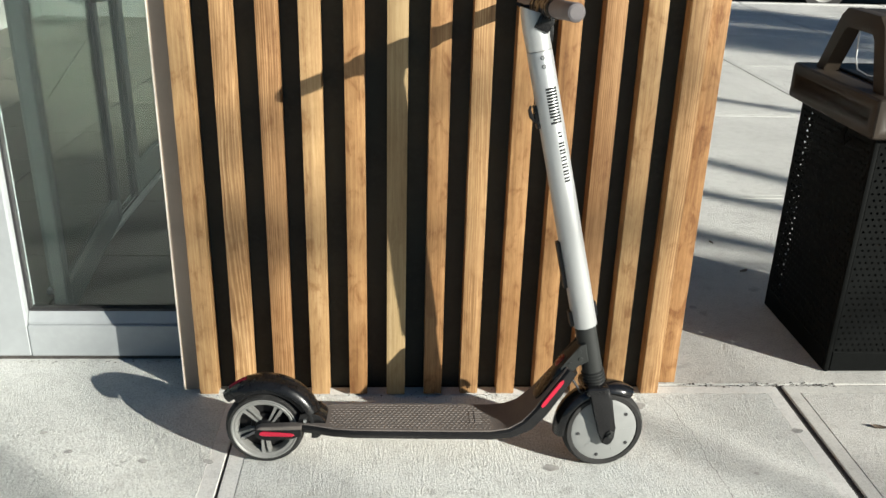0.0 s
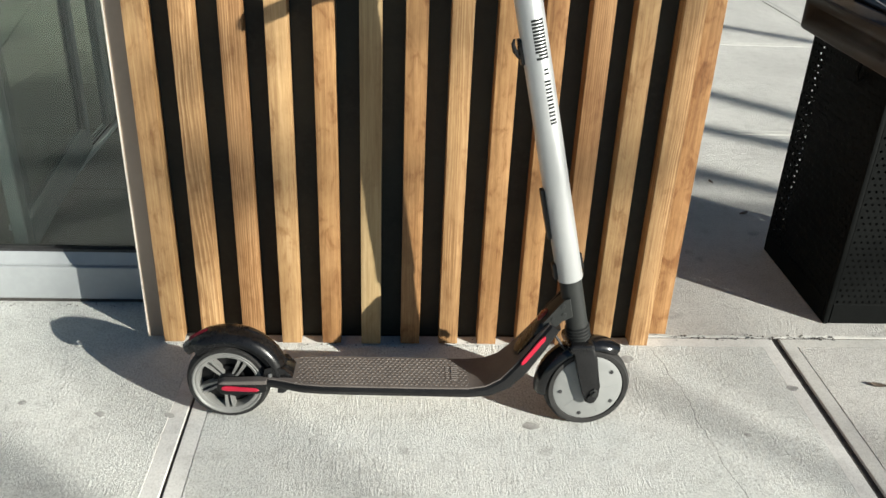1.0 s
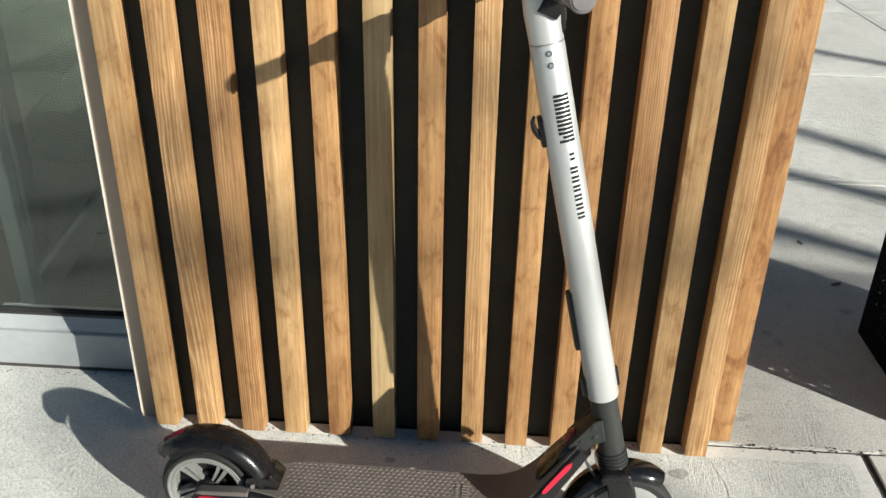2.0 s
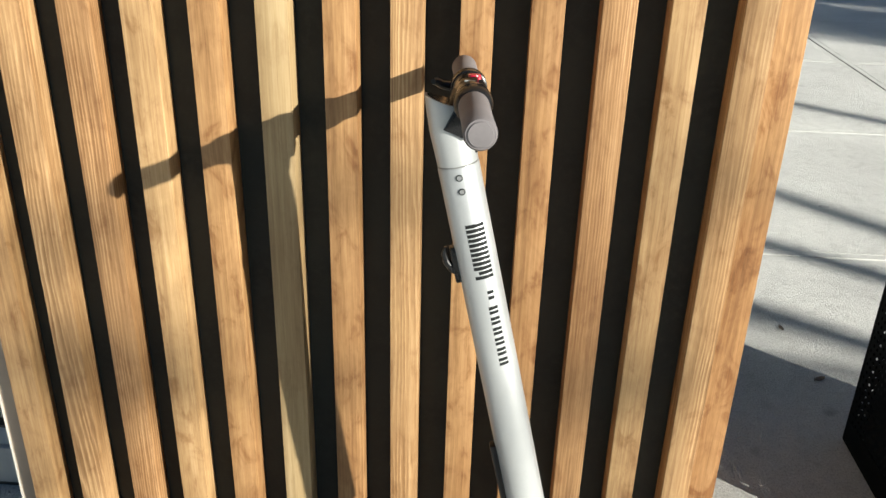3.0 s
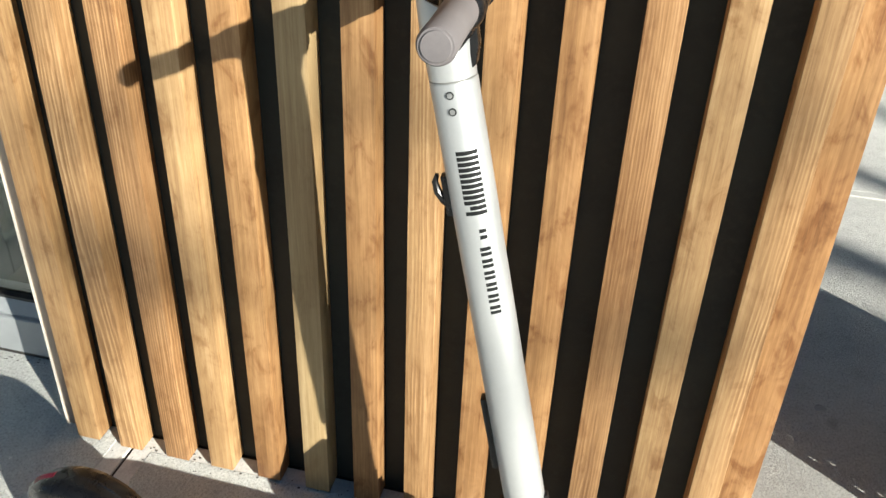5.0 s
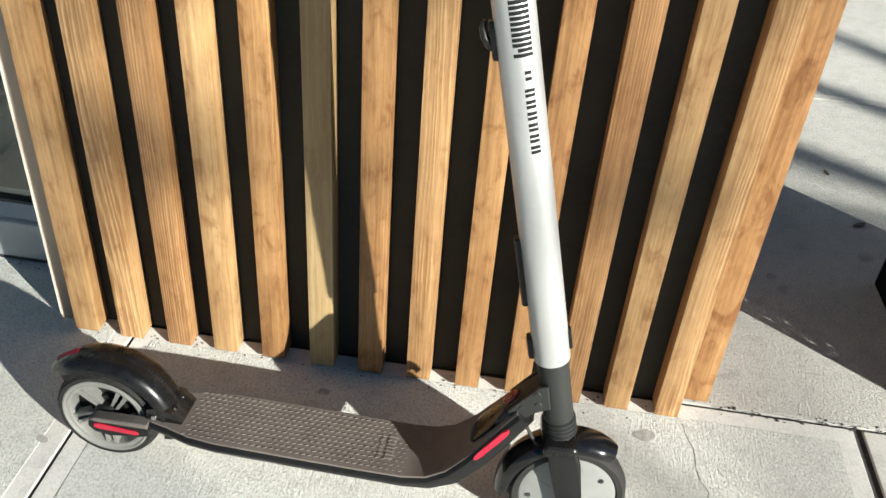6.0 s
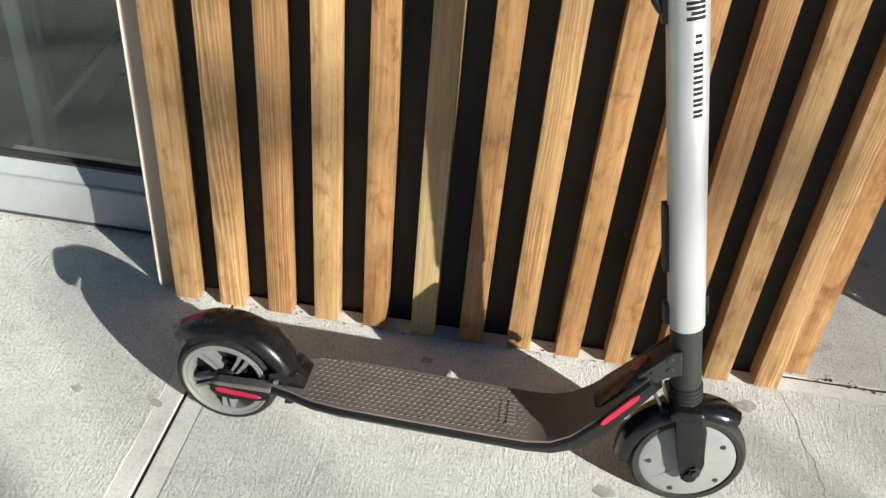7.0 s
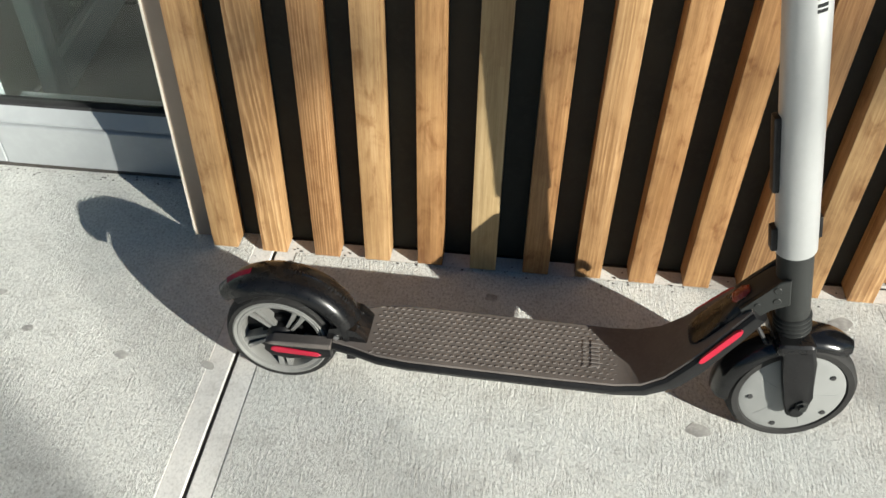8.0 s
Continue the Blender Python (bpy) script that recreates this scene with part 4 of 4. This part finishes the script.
limb_tree("street_tree", (11.6, -5.55, 0.0), 6.2, 3, 0.55, 2, 2, "unseen bare tree that casts shade, with a few dry leaves", 0.18)
limb_tree("street_tree", (17.6, -2.5, 0.0), 6.5, 8, 0.6, 3, 120, "unseen tree with a leafy crown that casts a round shade")
sparse = limb_tree("street_tree", (11.7, -9.7, 0.0), 7.6, 11, 0.62, 2, 2, "unseen bare tree that casts shade, with a few dry leaves", 0.085, (0.85, 1.45, 4.7, 6.0))
# an added branch of the last tree; its leaf clumps shade the slats in patches
branch = part("branch", pipe([(0.05, 0, 3.1), (0.3, 0.3, 4.4), (0.55, 0.7, 5.9), (0.9, 0.75, 6.0), (1.7, 0.7, 6.05)], [0.03, 0.02, 0.012, 0.009, 0.005], 6), M_BARK, sparse)
rnd = random.Random(21)
verts, faces = [], []
for x, z in ((0.36, 5.83), (0.48, 5.85), (0.75, 5.79), (1.0, 5.86), (1.42, 5.81), (1.56, 5.87), (0.60, 6.15), (1.15, 6.2), (1.6, 6.25), (0.4, 6.3)):
    for _ in range(7):
        c = Vector((x + rnd.gauss(0, 0.04), 0.7 + rnd.gauss(0, 0.04), z + rnd.gauss(0, 0.045)))
        u = Vector((rnd.uniform(-1, 1), rnd.uniform(-1, 1), rnd.uniform(-1, 1))).normalized()
        v = u.cross(Vector((rnd.uniform(-1, 1), rnd.uniform(-1, 1), rnd.uniform(-1, 1)))).normalized()
        b = len(verts)
        verts += [c - u * 0.055, c + v * 0.032, c + u * 0.055, c - v * 0.032]
        faces.append((b, b + 1, b + 2, b + 3))
me = bpy.data.meshes.new("leaves")
me.from_pydata(verts, [], faces)
me.materials.append(M_LEAF)
clumps = new("leaves", me)
clumps.parent = branch
tagged(clumps, "leaf clumps placed to cast soft shade on the slats", kind="stuff")
# pole out of view, added for a narrow shade band on the far pavement
lamp = thing("street_lamp", "unseen grey steel pole with a lamp head, casting a narrow shade band", "street lamp", pose(13.4, -4.2, 0))
part("pole", rod((0, 0, 0), (0, 0, 7.0), 0.07, 0.05, n=16), M_STEEL, lamp)
part("arm", pipe([(0, 0, 6.9), (0.4, 0, 7.3), (1.2, 0, 7.45)], 0.04, 10), M_STEEL, lamp)
part("lamp_head", box(1.0, 1.6, -0.12, 0.12, 7.38, 7.48, 0.03, 2), M_STEEL, lamp)

# ---- pavement slabs ----
pave = thing("pavement", "pale broomed concrete pavement slabs with tooled joints", "pavement", kind="structure")
XS = [-8.05, -6.4, -4.75, -3.1, -1.45, 0.122, 1.652, 3.34, 4.95, 6.55, 8.15, 9.75, 11.35, 12.95, 14.55]
YS = [-11.2, -9.6, -8.0, -6.4, -4.8, -3.2, -1.6, 0.05, 1.69, 3.28, 4.98, 6.6, 8.2, 9.297]
WIDE = {0.122: 0.0036, 1.652: 0.010}
for i in range(len(XS) - 1):
    for j in range(len(YS) - 1):
        x0, x1, y0, y1 = XS[i], XS[i + 1], YS[j], YS[j + 1]
        if y0 >= 0.05 and x1 < 1.3:
            continue
        if abs(y1 - 0.05) < 1e-6 and x1 < 1.0:
            y1 = 0.36
        if y0 >= 0.05 and x0 < 1.0:
            continue
        if y0 >= 0.05 and x0 < 2.0:
            x0 = 1.275
        part("paving_slab", slab(x0, x1, y0, y1, *(WIDE.get(x, 0.006) for x in (x0, x1)), 1.0, 0.1 if y0 == 0.05 else 1.0), (M_SLAB_GREY, M_TOOL_GREY) if x0 > 1.0 else (M_SLAB, M_TOOL), pave, sharp=1)

# the hairline crack beside the column
bm = bmesh.new()
crack = random.Random(4)
pts, cx = [], 1.288
for k in range(60):
    cx += crack.gauss(0.0013, 0.0028)
    pts.append((cx, -0.012 - 0.0105 * k))
for (ax, ay), (bx, by) in zip(pts, pts[1:]):
    w = 0.0005
    bm.faces.new([bm.verts.new(p) for p in ((ax - w, ay, 0.0006), (ax + w, ay, 0.0006), (bx + w, by, 0.0006), (bx - w, by, 0.0006))])
tagged(new("pavement_crack", mesh_of(bm, "pavement_crack", M_JOINT)), "hairline crack in the concrete", "crack", kind="structure")


def dead_leaf(m, s=1.0):
    bm = bmesh.new()
    rings = []
    for t, w, z in ((-0.024, 0.001, 0.003), (-0.014, 0.008, 0.0015), (0.0, 0.011, 0.001), (0.014, 0.008, 0.002), (0.024, 0.001, 0.005)):
        rings.append([Vector((t, -w, z + 0.003)) * s, Vector((t, 0, z)) * s, Vector((t, w, z + 0.003)) * s, Vector((t, 0, z + 0.0008)) * s])
    loft(rings, bm)
    ob = new("dead_leaf", mesh_of(bm, "dead_leaf", M_LITTER))
    ob.matrix_world = m
    return tagged(ob, "small curled brown dead leaf on the concrete", "leaf", "leaves on the pavement")


LEAVES = [(1.851, 0.852, 30, 0.9), (1.822, 1.136, 100, 0.7), (1.84, -0.17, 165, 0.9)]
for x, y, a, s in LEAVES:
    dead_leaf(pose(x, y, 0.0005, 0, 0, a), s)


def stain(x, y, r, seed):
    """An old flattened gum or oil spot with a ragged outline."""
    rnd = random.Random(seed)
    bm = bmesh.new()
    n = 18
    wob = [r * rnd.uniform(0.55, 1.15) for _ in range(n)]
    wob = [(wob[k - 1] + 2 * wob[k] + wob[(k + 1) % n]) / 4 for k in range(n)]
    low = [bm.verts.new((x + 1.3 * wob[k] * math.cos(2 * math.pi * k / n), y + wob[k] * math.sin(2 * math.pi * k / n), -0.0004)) for k in range(n)]
    top = [bm.verts.new((v.co.x * 0.97 + x * 0.03, v.co.y * 0.97 + y * 0.03, 0.0004)) for v in low]
    for k in range(n):
        bm.faces.new((low[k], low[(k + 1) % n], top[(k + 1) % n], top[k]))
    bm.faces.new(top)
    ob = new("gum_spot", mesh_of(bm, "gum_spot", M_STAIN, 1))
    ob.parent = pave


for k, (x, y, r) in enumerate(((0.92, -0.33, 0.016), (0.56, -0.07, 0.011), (-0.08, -0.29, 0.010), (-0.27, -0.25, 0.009), (0.08, -0.295, 0.011), (1.21, -0.06, 0.019), (1.61, -0.18, 0.013), (1.47, 0.11, 0.010), (-0.36, -0.17, 0.010), (1.43, -0.36, 0.007), (1.56, 0.55, 0.014), (1.95, 1.25, 0.015), (2.3, 2.2, 0.02), (-0.45, -0.30, 0.011))):
    stain(x, y, r, k)

# loose grit in the broken joint and against the slats
rnd_g = random.Random(21)
verts, faces = [], []
for k in range(230):
    if k < 110:
        x, y = rnd_g.uniform(1.36, 1.82), 0.05 + rnd_g.gauss(0, 0.007)
    elif k < 190:
        x, y = rnd_g.uniform(0.02, 1.28), rnd_g.gauss(0.006, 0.016)
    else:
        x, y = rnd_g.uniform(-0.6, -0.06), 0.185 + rnd_g.gauss(0, 0.006)
    s = rnd_g.uniform(0.0008, 0.0028) if k >= 110 else rnd_g.choice((0.001, 0.0016, 0.0024, 0.004))
    b = len(verts)
    for dx, dy, dz in ((-1, -0.8, 0), (1, -0.6, 0), (0.7, 0.9, 0), (-0.8, 0.7, 0), (rnd_g.uniform(-0.3, 0.3), 0, 0.6)):
        verts.append((x + s * dx, y + s * dy, 0.0003 + s * dz))
    faces += [(b, b + 1, b + 4), (b + 1, b + 2, b + 4), (b + 2, b + 3, b + 4), (b + 3, b, b + 4)]
me = bpy.data.meshes.new("joint_grit")
me.from_pydata(verts, [], faces)
me.materials.append(M_GRIT)
tagged(new("joint_grit", me), "dark loose grit along the pavement joint", "grit", kind="stuff")
